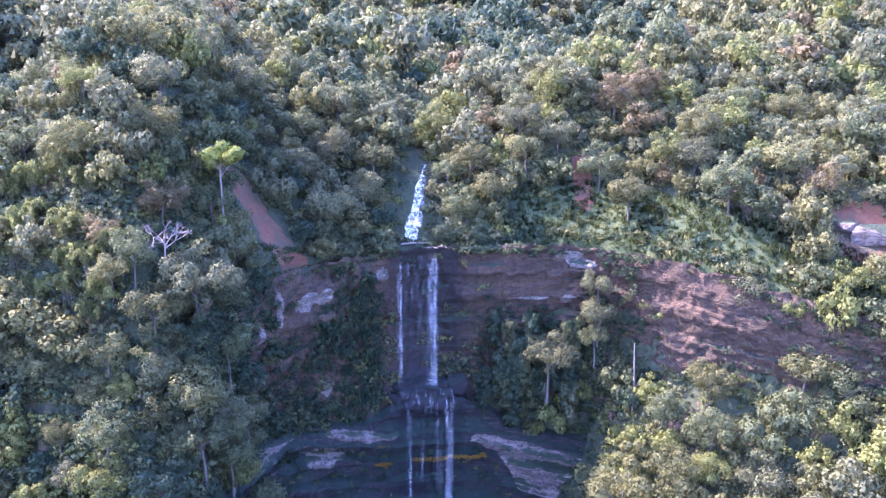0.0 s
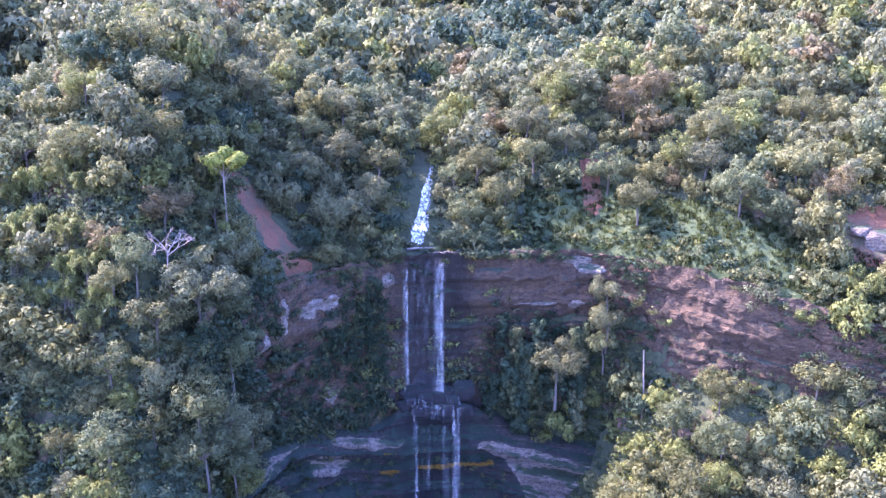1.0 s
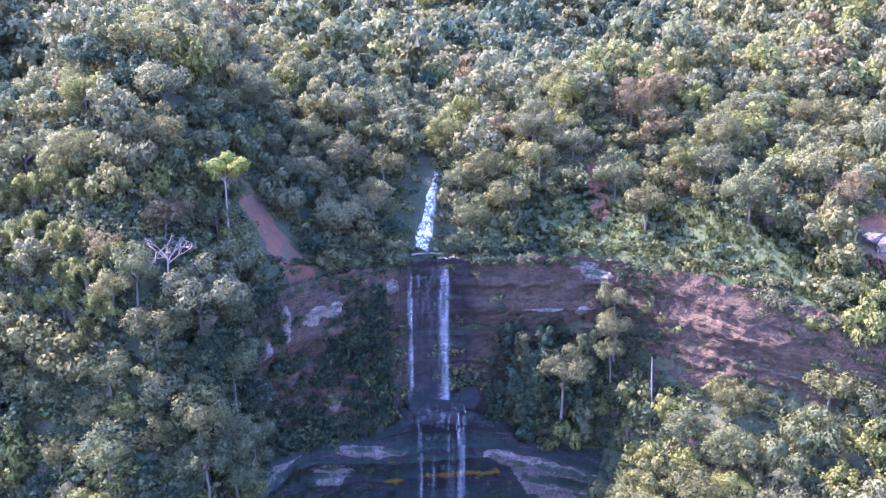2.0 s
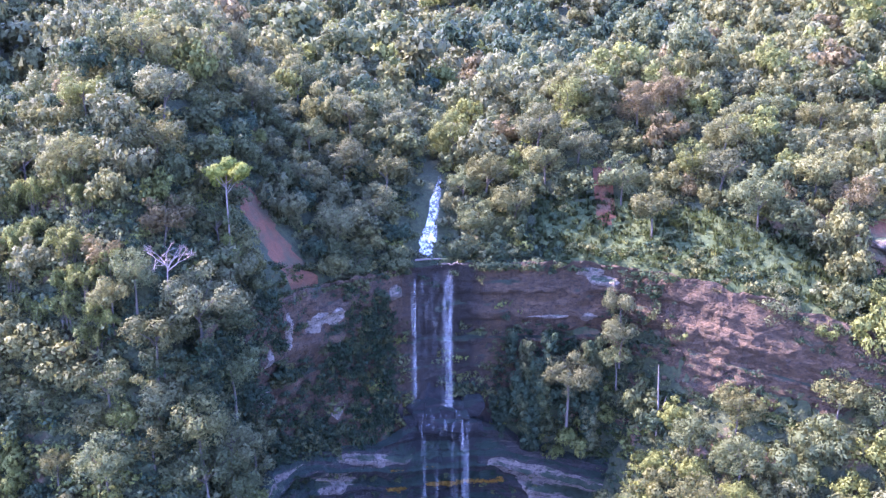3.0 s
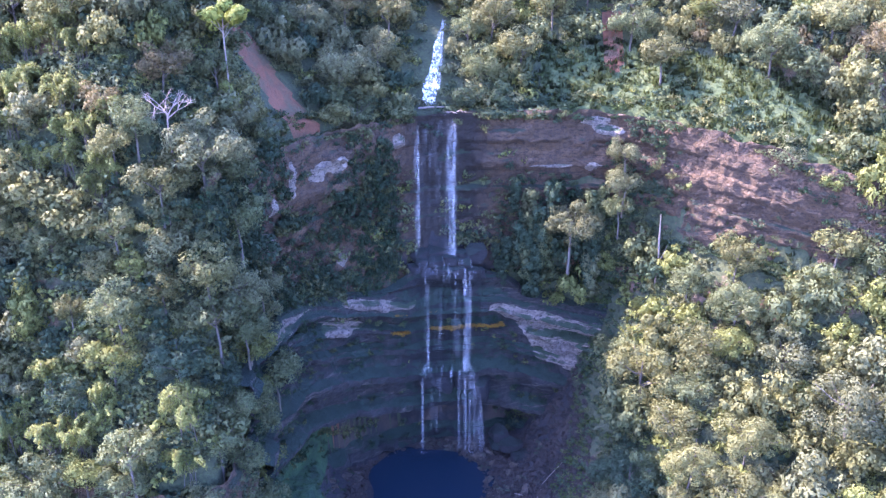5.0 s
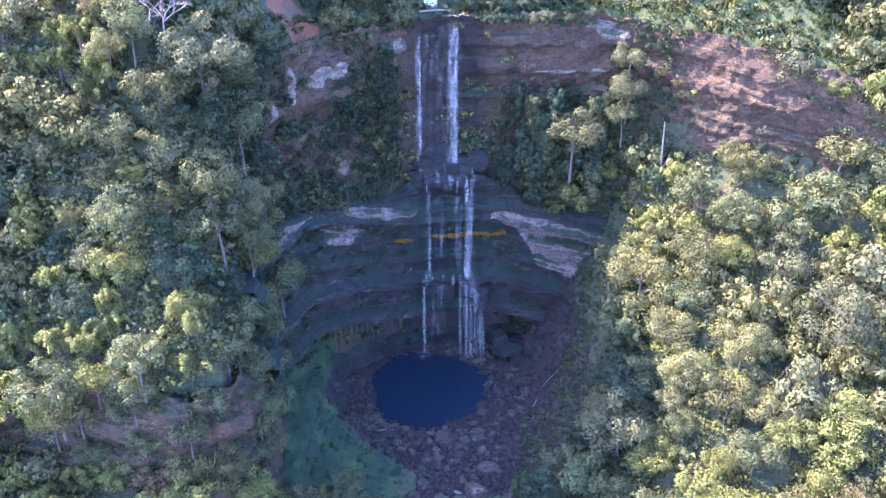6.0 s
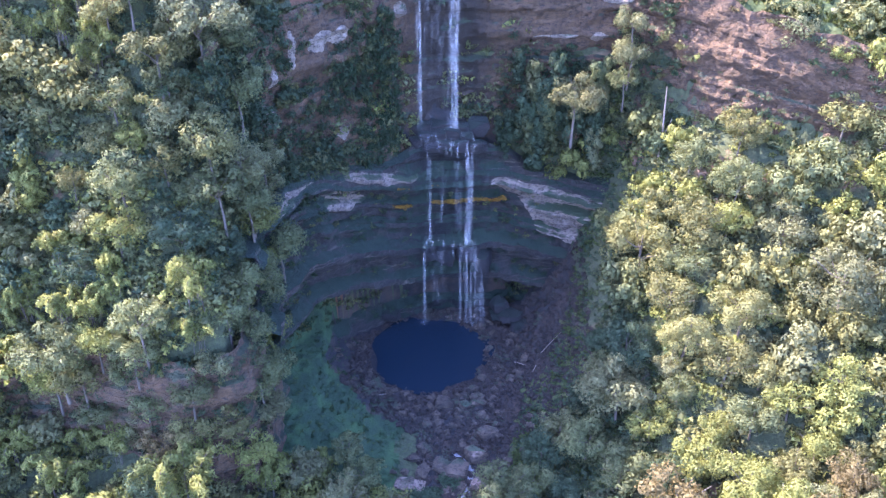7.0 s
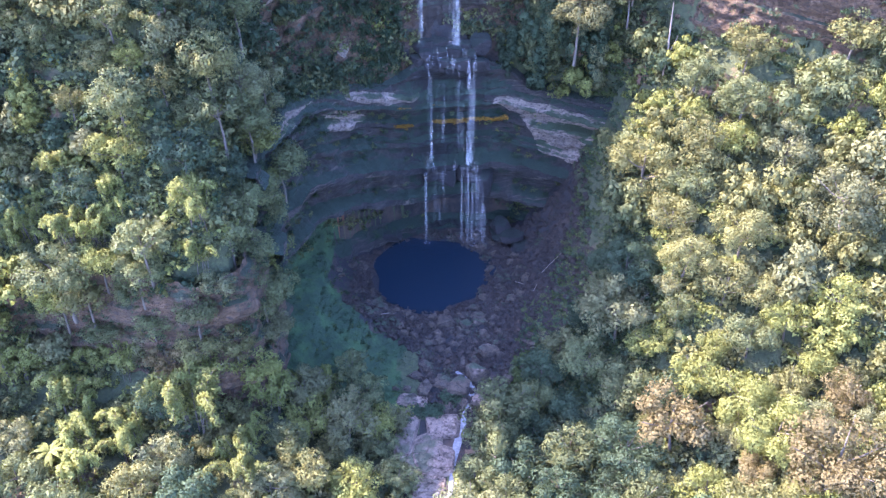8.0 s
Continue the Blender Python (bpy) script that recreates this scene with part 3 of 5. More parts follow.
for x0, x1, top, bottom, y0, y1, spread, shift, thin in (
    # top tier
    (-9.6, -8.5, 71.6, 41.5, 170.0, 166.4, 1.1, 0.35, False), (-9.0, -8.5, 71.4, 42.0, 170.1, 166.4, 1.0, 0.3, False),
    (-8.2, -5.6, 71.4, 44.0, 170.4, 167.6, 1.0, 0.0, True), (-5.8, -3.6, 71.6, 46.0, 170.4, 167.2, 1.0, 0.1, True),
    (-3.2, -1.2, 71.9, 41.5, 170.0, 165.8, 1.3, 0.1, False), (-2.5, -1.2, 71.9, 41.5, 170.0, 165.7, 1.3, 0.1, False), (-3.8, -0.8, 71.0, 42.0, 170.3, 166.2, 1.1, 0.2, True),
    # middle tier
    (-7.4, -6.2, 39.6, 19.0, 163.8, 162.2, 1.25, -0.2, True), (-6.8, -6.3, 39.2, 19.4, 163.7, 162.1, 1.3, -0.3, False), (-5.8, -3.4, 37.6, 24.0, 163.9, 162.6, 1.0, 0.0, True),
    (-2.0, 0.2, 38.4, 22.0, 163.9, 162.6, 1.1, 0.1, True), (0.5, 1.2, 39.4, 19.0, 163.7, 162.1, 1.1, 0.1, False),
    (1.4, 2.3, 39.4, 19.0, 163.6, 162.0, 1.1, -0.3, False), (0.2, 2.6, 39.2, 19.4, 163.8, 162.3, 1.05, 0.0, True),
    # lowest tier, a fan of strands
    (-8.3, -7.6, 18.6, 0.4, 161.2, 160.2, 1.2, 0.0, False), (-6.4, -3.4, 18.4, 5.0, 161.8, 160.8, 1.1, 0.0, True),
    (-0.5, 0.1, 18.6, 0.4, 161.2, 160.2, 1.2, -0.1, False), (0.7, 1.4, 18.8, 0.4, 161.0, 160.0, 1.2, 0.2, False), (1.7, 2.3, 18.6, 0.4, 160.9, 159.9, 1.2, 0.3, False),
    (2.5, 3.2, 18.2, 0.4, 160.8, 159.7, 1.2, 0.8, False), (3.3, 3.9, 17.4, 0.4, 160.7, 159.5, 1.2, 1.1, False), (3.9, 4.4, 15.6, 0.4, 160.6, 159.4, 1.2, 1.2, False),
    (-0.6, 4.3, 18.0, 0.6, 161.3, 160.2, 1.15, 0.6, True), (-8.6, -6.4, 21.2, 18.2, 162.0, 161.1, 1.1, 0.0, True),
    (0.2, 3.0, 21.6, 18.2, 162.0, 161.0, 1.4, 0.3, True),
):
    curtain(falls, "water_strand", x0, x1, top, bottom, y0, y1, spread, shift, SPRAY if thin else FOAM)

# Threads of broken water over the dark first step and at the head of the lowest tier.
rng = np.random.default_rng(43)
for mid, top, drop, y in ((41.0, 45.4, 4.6, 164.3), (18.6, 21.2, 3.0, 162.2)):
    for k in range(24 if mid > 30 else 13):
        x = (-9.2 + 0.5 * k if mid > 30 else -7.6 + 0.85 * k) + rng.uniform(-0.3, 0.3)
        wide, high = rng.uniform(0.15, 0.42), drop * rng.uniform(0.25, 1.0)
        z = top - rng.uniform(0, 4.0 if mid > 30 else 1.6)
        curtain(falls, "water_strand", x, x + wide, z, z - high, y + 0.2 * rng.normal(), y - 0.9, 1.2, 0.5 * rng.normal(), FOAM)
    for k in range(4 if mid > 30 else 0):
        x = rng.uniform(-7.5, 2.0)
        z = top - drop * rng.uniform(0.4, 1.0)
        curtain(falls, "water_strand", x, x + rng.uniform(0.8, 2.0), z, z - 0.22, y - 0.6, y - 1.2, 1.0, 0.0, FOAM)

def rapids(parent):
    """White water that runs down the steep stream bed to the lip, widening and broken."""
    keys = [0, 1, 2, 3, 4, 5, 6, 7]
    t = np.linspace(0, 7, 90)
    y = np.interp(t, keys, [193, 187.5, 184, 181, 178.5, 176.5, 175, 173.2])
    x = np.interp(t, keys, [-4.2, -4.6, -5.1, -5.8, -6.5, -7.1, -7.6, -7.0])
    half = np.interp(t, keys, [0.4, 0.8, 1.2, 1.4, 1.5, 1.6, 1.7, 2.3]) * (1 + 0.5 * soft_noise(t * 1.7, 0 * t, 0 * t, 1.0, 3))
    x = x + 0.6 * soft_noise(t, 0 * t + 5, 0 * t, 1.2, 2)
    u = np.linspace(-1, 1, 13)
    gx = x[:, None] + half[:, None] * u
    gy = np.broadcast_to(y[:, None], gx.shape) + 0.3 * soft_noise(gx, y[:, None] + 0 * gx, 0 * gx, 1.5, 2)
    z = ground_height(gx, gy)
    z = np.maximum(z.mean(1)[:, None], z - 0.4) + 0.55 + 0.35 * soft_noise(gx * 1.3, gy * 1.3, 0 * gx, 1.6, 3)
    z = np.maximum(z, 72.9)
    ob = new("cascade", mesh_from("cascade", np.stack([gx, gy, z], -1).reshape(-1, 3), sheet(90, 13), [RAPIDS], True))
    ob.parent = parent


rapids(falls)


def foam_ring(parent, x0, x1, y):
    """Churned foam where a strand meets the pool."""
    u, v = np.linspace(0, 1, 24), np.linspace(0, 1, 6)
    gv, gu = np.meshgrid(v, u, indexing="ij")
    x = x0 + (x1 - x0) * gu
    yy = y - 1.1 * gv * np.sin(math.pi * gu) - 0.3 * gv
    z = 0.42 + 0.25 * (1 - gv) * (0.6 + 0.4 * soft_noise(x, yy, 0 * x, 0.8, 2))
    ob = new("foam", mesh_from("foam", np.stack([x, yy, z], -1).reshape(-1, 3), sheet(6, 24), [FOAM], True))
    ob.parent = parent


foam_ring(falls, -9.2, -6.8, 160.2)
foam_ring(falls, -1.4, 6.4, 160.0)

# ---- rock steps and slabs ----
def hull_mesh(name, seed, size, material, points=22, bevel=0.08):
    """A broken block of rock: the hull of scattered points, its edges worn."""
    rng = np.random.default_rng(seed)
    bm = bmesh.new()
    for p in rng.uniform(-1, 1, (points, 3)):
        p = p / max(np.abs(p).max(), 0.001) * rng.uniform(0.75, 1.0)
        bm.verts.new([float(a * b) for a, b in zip(p, size)])
    done = bmesh.ops.convex_hull(bm, input=bm.verts)
    bmesh.ops.delete(bm, geom=[v for v in bm.verts if not v.link_faces], context="VERTS")
    if bevel:
        bmesh.ops.bevel(bm, geom=bm.edges[:], offset=bevel * min(size), segments=1, affect="EDGES", profile=0.6)
    bmesh.ops.recalc_face_normals(bm, faces=bm.faces[:])
    mesh = bpy.data.meshes.new(name)
    bm.to_mesh(mesh)
    bm.free()
    mesh.materials.append(material)
    return mesh


def ledge(x, y, z, size, seed, turn=0.0, material=None, label="dark wet rock step that splits the falling water"):
    ob = new("rock_ledge", hull_mesh("rock_ledge", seed, size, material or WET_ROCK, 30, 0.06))
    ob.matrix_basis = pose(x, y, z, 0, 0, turn)
    return tagged(ob, label, "rock ledge", "rock steps under the falls")


for k, (x, y, z, a, b, c) in enumerate((
    (-9.4, 166.8, 38.6, 1.8, 1.6, 1.0), (-8.0, 166.4, 40.2, 1.4, 1.6, 0.8), (-6.4, 166.2, 38.4, 2.2, 1.8, 1.0), (-5.0, 166.8, 40.6, 2.0, 1.6, 0.8),
    (-3.4, 166.3, 38.8, 2.2, 1.8, 0.9), (-2.2, 166.9, 40.9, 1.9, 1.4, 0.8), (-0.6, 166.4, 38.5, 2.0, 1.8, 1.1), (0.6, 166.9, 40.3, 1.6, 1.5, 0.8),
    (2.2, 166.3, 38.2, 2.2, 1.8, 1.0), (3.6, 166.9, 37.8, 1.6, 1.4, 0.9), 
    (-8.6, 168.8, 41.0, 2.4, 1.9, 1.1), (-4.6, 169.0, 41.2, 2.6, 1.9, 1.2), (-0.8, 168.8, 41.0, 2.4, 1.9, 1.1), (3.2, 169.0, 41.4, 2.6, 1.9, 1.3),
    (-7.2, 164.4, 16.2, 1.6, 2.6, 2.6), (-3.6, 164.8, 15.8, 2.4, 2.4, 2.6), (1.4, 164.4, 16.2, 2.8, 3.2, 2.6), (4.6, 164.0, 14.2, 2.2, 3.0, 3.0),
    (9.0, 160.8, 1.6, 2.6, 3.2, 1.2), (11.0, 159.6, 2.8, 2.8, 2.4, 1.1), (12.8, 157.8, 1.2, 2.2, 2.6, 1.2), (8.6, 162.2, 4.0, 2.2, 2.0, 1.2), (-16.4, 161.0, 1.6, 3.2, 2.2, 1.6))):
    rise = 2.4 if k < 14 else 0.0
    ledge(x, y - rise / 3, z + rise, (a, b, c * (1.5 if rise else 1.0)), 100 + k, 17 * k % 40 - 20)


# ---- plants ----
def leaves(rng, places, outward, size, droop=0.0, slim=0.6):
    """Folded leaf sprays at the places, turned outward, as corners and faces."""
    n = len(places)
    normal = outward + rng.normal(0, 0.5, (n, 3)) + (0, 0, 0.2)
    normal /= np.linalg.norm(normal, axis=1, keepdims=True)
    side = np.cross(normal, rng.normal(0, 1, (n, 3)))
    side /= np.linalg.norm(side, axis=1, keepdims=True)
    other = np.cross(normal, side)
    s = (size * rng.uniform(0.6, 1.35, n))[:, None]
    tip = places + other * s * 0.95 - (0, 0, droop) * s
    back = places - other * s * 0.55
    verts = np.stack([back + side * s * slim, tip, back - side * s * slim], 1).reshape(-1, 3)
    soft = outward / (np.linalg.norm(outward, axis=1, keepdims=True) + 1e-6) + 0.22 * normal
    soft /= np.linalg.norm(soft, axis=1, keepdims=True)
    return verts, np.arange(3 * n).reshape(n, 3), np.repeat(soft, 3, axis=0)


def crown_shape(seed, count, size, lobes=26, flat=0.75, small=0.15, large=0.30, low=-0.65):
    """A crown of radius 1 about (0, 0, 0): clumps of leaves over an uneven dome, with gaps between them."""
    rng = np.random.default_rng(seed)
    way = rng.normal(0, 1, (lobes, 3))
    way[:, 2] = np.abs(way[:, 2]) * 0.95 + low
    way /= np.linalg.norm(way, axis=1, keepdims=True)
    centre = way * rng.uniform(0.5, 0.8, (lobes, 1)) * (1, 1, flat)
    centre[: lobes // 5] *= 0.5
    radius = rng.uniform(small, large, lobes)
    pick = rng.choice(lobes, count, p=radius**2 / (radius**2).sum())
    out = rng.normal(0, 1, (count, 3))
    out[:, 2] = out[:, 2] * 0.85 + 0.3
    out /= np.linalg.norm(out, axis=1, keepdims=True)
    where = centre[pick] + out * radius[pick, None] * rng.uniform(0.7, 1.08, (count, 1)) * (1, 1, 0.85)
    return leaves(rng, where, out, size)


def column_shape(seed, count, size):
    """Foliage that hangs as a ragged column, two and a half times as tall as wide."""
    rng = np.random.default_rng(seed)
    lobes = 26
    h = np.sort(rng.uniform(-2.3, 1.0, lobes))
    a = rng.uniform(0, 2 * math.pi, lobes)
    far = rng.uniform(0.15, 0.55, lobes)
    centre = np.stack([far * np.cos(a), far * np.sin(a), h], 1)
    radius = rng.uniform(0.22, 0.42, lobes)
    pick = rng.integers(0, lobes, count)
    out = rng.normal(0, 1, (count, 3))
    out /= np.linalg.norm(out, axis=1, keepdims=True)
    return leaves(rng, centre[pick] + out * radius[pick, None] * (1, 1, 1.3), out, size, 0.35)


def tube(points, radii, sides=6):
    """A tapering limb through the points."""
    points = np.asarray(points, float)
    verts, faces = [], []
    for i, (p, r) in enumerate(zip(points, radii)):
        d = points[min(i + 1, len(points) - 1)] - points[max(i - 1, 0)]
        d /= np.linalg.norm(d) + 1e-9
        a = np.cross(d, (0.3, 0.9, 0.1))
        a /= np.linalg.norm(a) + 1e-9
        b = np.cross(d, a)
        for k in range(sides):
            t = 2 * math.pi * k / sides
            verts.append(p + r * (a * math.cos(t) + b * math.sin(t)))
            if i:
                m, q = i * sides, (i - 1) * sides
                faces.append((q + k, q + (k + 1) % sides, m + (k + 1) % sides, m + k))
    return np.array(verts), np.array(faces)


def joined(pieces):
    verts, faces, at = [], [], 0
    for v, f in pieces:
        verts.append(v), faces.append(f + at)
        at += len(v)
    return np.concatenate(verts), np.concatenate(faces)


def trunk_mesh(seed, material, height=1.8, reach=0.75, thick=0.75):
    """Trunk and limbs that carry a crown of radius 1 about (0, 0, 0)."""
    rng = np.random.default_rng(seed)
    lean = rng.uniform(-0.12, 0.12, 2)
    pieces = [tube([(lean[0], lean[1], -height), (lean[0] * 0.3, lean[1], -height * 0.55), (0, 0, -0.35), (0.03, 0, 0.25)], [0.07 * thick, 0.052 * thick, 0.042 * thick, 0.02 * thick])]
    for k in range(6):
        a = k * 1.05 + rng.uniform(-0.3, 0.3)
        far = reach * rng.uniform(0.7, 1.1)
        pieces.append(tube([(0, 0, -0.5 + 0.08 * k), (0.45 * far * math.cos(a), 0.45 * far * math.sin(a), -0.18 + 0.05 * k), (far * math.cos(a), far * math.sin(a), 0.1 + 0.06 * k)], [0.03 * thick, 0.02 * thick, 0.008 * thick], 5))
    return mesh_from("trunk", *joined(pieces), [material], True)


def bamboo_shape(seed, count):
    """Arching canes that end in drooping feathers of leaves, about (0, 0, 0), rooted at z = -1."""
    rng = np.random.default_rng(seed)
    places, out, canes = [], [], []
    for k in range(14):
        a, far, high = rng.uniform(0, 2 * math.pi), rng.uniform(0.35, 1.05), rng.uniform(0.15, 0.75)
        root = rng.uniform(-0.25, 0.25, 2)
        t = np.linspace(0, 1, 9)
        reach = far * t**1.5
        z = -1.0 + (high + 1.0) * np.sin(t * 2.15) / math.sin(1.57)
        x, y = root[0] + reach * math.cos(a), root[1] + reach * math.sin(a)
        canes.append(tube(np.stack([x, y, z], 1), np.linspace(0.016, 0.004, 9), 4))
        n = count // 14
        s = rng.uniform(0.25, 1.0, n)
        px, py, pz = np.interp(s, t, x), np.interp(s, t, y), np.interp(s, t, z)
        jitter = rng.normal(0, 1, (n, 3))
        jitter /= np.linalg.norm(jitter, axis=1, keepdims=True)
        thick = 0.16 * np.sqrt(np.clip(1.12 - s, 0, 1)) + 0.04
        places.append(np.stack([px, py, pz - 0.03], 1) + jitter * thick[:, None] * rng.uniform(0.5, 1.0, (n, 1)))
        out.append(jitter + (0, 0, 0.3))
    return leaves(rng, np.concatenate(places), np.concatenate(out), 0.075, 0.8, 0.24), canes


def leafy(name, shape, leaf):
    verts, faces, normals = shape
    return mesh_from(name, verts, faces, [leaf], True, None, normals)


CROWNS = [leafy("crown", crown_shape(20 + k, 3900, 0.047, 20 + 3 * k, (0.8, 1.0, 0.85, 1.2, 0.75, 1.1)[k], 0.20, (0.42, 0.34, 0.38, 0.36, 0.32, 0.38)[k]), MID) for k in range(6)]
COLUMNS = [leafy("crown", column_shape(40 + k, 2600, 0.105), DARK) for k in range(3)]
FEATHERS = [leafy("crown", crown_shape(45 + k, 3000, 0.05, 40, 0.9, 0.12, 0.3), DRY) for k in range(2)]
WIDE_CROWNS = [leafy("crown", crown_shape(30 + k, 6400, 0.036, 34 + 4 * k, (0.8, 0.95, 0.85)[k], 0.16, 0.32), MID) for k in range(3)]
SHORT_STEM = trunk_mesh(59, BARK, 1.2, 0.5, 0.35)
TRUNKS = [trunk_mesh(60 + k, BARK) for k in range(3)]
CANES = [bamboo_shape(70 + k, 3900) for k in range(3)]
PLUMES = [leafy("foliage", leaf, BAMBOO) for leaf, canes in CANES]
STEMS = [[mesh_from("cane", *one, [BARK], True) for one in canes] for leaf, canes in CANES]

TONES = {
    "leaf_mid_green": "mid-green", "leaf_olive": "olive-green", "leaf_grey_green": "grey-green", "leaf_yellow_green": "yellow-green",
    "leaf_dry_brown": "brownish half-dry", "leaf_dark_green": "dark green", "leaf_fresh_green": "fresh light green", "leaf_bamboo": "yellowish green",
}


def thing(name, crown, trunk, x, y, z, radius, leaf, turn, label, category, group, part="crown", stem="trunk"):
    ob = tagged(new(name), label, category, group)
    ob.matrix_basis = pose(x, y, z, 0, 0, turn) @ Matrix.Scale(radius, 4)
    top = new(part, crown)
    top.material_slots[0].link, top.material_slots[0].material = "OBJECT", leaf
    top.parent = ob
    for mesh in trunk if isinstance(trunk, list) else [trunk]:
        new(stem, mesh).parent = ob
    return ob


def tree(x, y, z, radius, leaf, shape, where):
    """A forest tree whose crown has its middle at z."""
    turn = (x * 37 + y * 53) % 360
    if leaf == BAMBOO:
        return thing("bamboo_clump", PLUMES[shape % 3], STEMS[shape % 3], x, y, z, radius * 1.15, leaf, turn, "arching " + TONES[leaf.name] + " bamboo " + where, "bamboo", "bamboo clumps", "foliage", "cane")
    crown = FEATHERS[shape % 2] if leaf == DRY and shape % 3 == 0 else WIDE_CROWNS[shape % 3] if radius > 5.7 else CROWNS[shape % 6]
    return thing("tree", crown, TRUNKS[shape % 3], x, y, z, radius, leaf, turn, TONES[leaf.name] + " broadleaf tree " + where, "tree", "forest trees")


# Trees that stand out, by where they grow: x, y, middle of the crown, radius, leaf, shape.
RIM_LEFT = [
    (-49.1, 149.4, 108.2, 5.3, GREY, 0),
    (-48.0, 140.6, 100.8, 5.4, OLIVE, 1),
    (-77.0, 163.5, 107.0, 4.8, MID, 2),
    (-44.7, 132.9, 89.1, 4.8, DRY, 3),
    (-39.2, 140.8, 87.3, 3.9, MID, 4),
    (-39.6, 134.1, 73.2, 7.3, MID, 5),
    (-52.6, 128.3, 84.6, 3.7, DRY, 0),
    (-29.9, 171.0, 91.3, 4.7, GREY, 1),
    (-30.8, 181.1, 97.8, 4.3, MID, 2),
    (-23.6, 179.7, 93.2, 5.9, GREY, 3),
    (-15.0, 182.8, 90.5, 5.4, OLIVE, 4),
    (-16.8, 174.7, 84.5, 4.6, GREY, 5),
    (-23.1, 165.5, 82.5, 5.3, GREY, 0),
    (-54.5, 155.1, 115.8, 5.4, OLIVE, 1),
]
RIM_LEFT_B = [
    (-60.2, 143.5, 107.4, 4.2, YELLOW, 2),
    (-59.7, 136.3, 98.0, 5.8, OLIVE, 3),
    (-69.6, 140.7, 97.5, 5.1, MID, 4),
    (-41.2, 176.8, 106.6, 5.5, GREY, 5),
    (-36.6, 201.9, 108.5, 5.9, MID, 0),
    (-41.7, 164.1, 100.1, 4.8, DARK, 1),
    (-23.8, 191.7, 101.3, 5.0, GREY, 2),
    (-14.3, 198.1, 99.8, 4.9, GREY, 3),
    (-19.9, 164.3, 74.4, 4.4, MID, 5),
    (-53.0, 201.9, 118.6, 5.8, GREY, 1),
]
RIM_RIGHT = [
    (-1.4, 197.4, 96.0, 6.4, YELLOW, 2),
    (6.1, 185.4, 89.7, 5.9, OLIVE, 3),
    (1.0, 185.3, 87.2, 4.6, MID, 4),
    (3.6, 178.7, 80.3, 5.0, MID, 5),
    (12.0, 180.6, 84.3, 5.4, OLIVE, 0),
    (17.5, 192.7, 98.9, 6.3, GREY, 1),
    (18.4, 188.0, 91.9, 5.5, OLIVE, 2),
    (25.9, 189.4, 95.5, 4.9, GREY, 3),
    (1.4, 174.4, 75.1, 4.1, DARK, 4),
    (7.3, 175.0, 75.0, 3.9, DARK, 5),
    (24.0, 196.1, 105.0, 5.7, YELLOW, 0),
    (38.8, 194.5, 103.8, 6.0, DRY, 1),
    (46.6, 198.7, 106.2, 5.8, DRY, 2),
    (34.3, 183.4, 88.8, 5.4, MID, 3),
]
RIM_RIGHT_B = [
    (38.8, 175.3, 84.0, 5.2, OLIVE, 4),
    (48.0, 181.2, 92.1, 4.7, YELLOW, 5),
    (53.4, 177.6, 91.3, 5.2, GREY, 0),
    (69.4, 199.1, 102.4, 5.4, MID, 1),
    (58.0, 169.5, 87.2, 6.1, MID, 2),
    (55.6, 184.3, 98.3, 5.4, OLIVE, 3),
    (70.6, 174.1, 91.2, 5.7, OLIVE, 4),
    (89.7, 189.4, 96.8, 5.9, GREY, 5),
    (76.1, 170.2, 87.2, 5.0, DRY, 0),
    (82.0, 201.5, 101.0, 5.9, OLIVE, 1),
    (31.7, 166.5, 66.0, 3.8, GREY, 2),
    (31.2, 166.3, 55.0, 3.8, MID, 4),
    (58.7, 157.7, 68.5, 4.5, GREY, 3),
    (75.9, 154.3, 70.6, 5.2, YELLOW, 4),
]
GORGE_RIGHT = [
    (21.8, 164.6, 52.3, 6.2, GREY, 5),
    (32.4, 166.3, 60.4, 4.3, GREY, 0),
    (52.0, 154.2, 50.6, 4.8, OLIVE, 1),
    (43.2, 153.9, 45.0, 4.8, MID, 2),
    (50.6, 146.5, 43.9, 6.2, MID, 3),
    (68.7, 150.6, 54.4, 5.7, OLIVE, 4),
    (74.3, 146.3, 50.7, 5.1, MID, 5),
    (33.8, 144.8, 30.4, 7.9, OLIVE, 1),
    (27.9, 122.4, 13.9, 8.0, GREY, 2),
    (57.3, 139.4, 37.4, 5.5, GREY, 3),
    (64.9, 128.7, 33.7, 8.1, GREY, 4),
    (49.0, 128.4, 27.9, 5.9, OLIVE, 0),
    (43.6, 142.2, 36.7, 5.6, OLIVE, 5),
    (40.8, 138.4, 30.7, 4.6, MID, 1),
    (48.7, 143.0, 37.5, 4.6, YELLOW, 2),
]
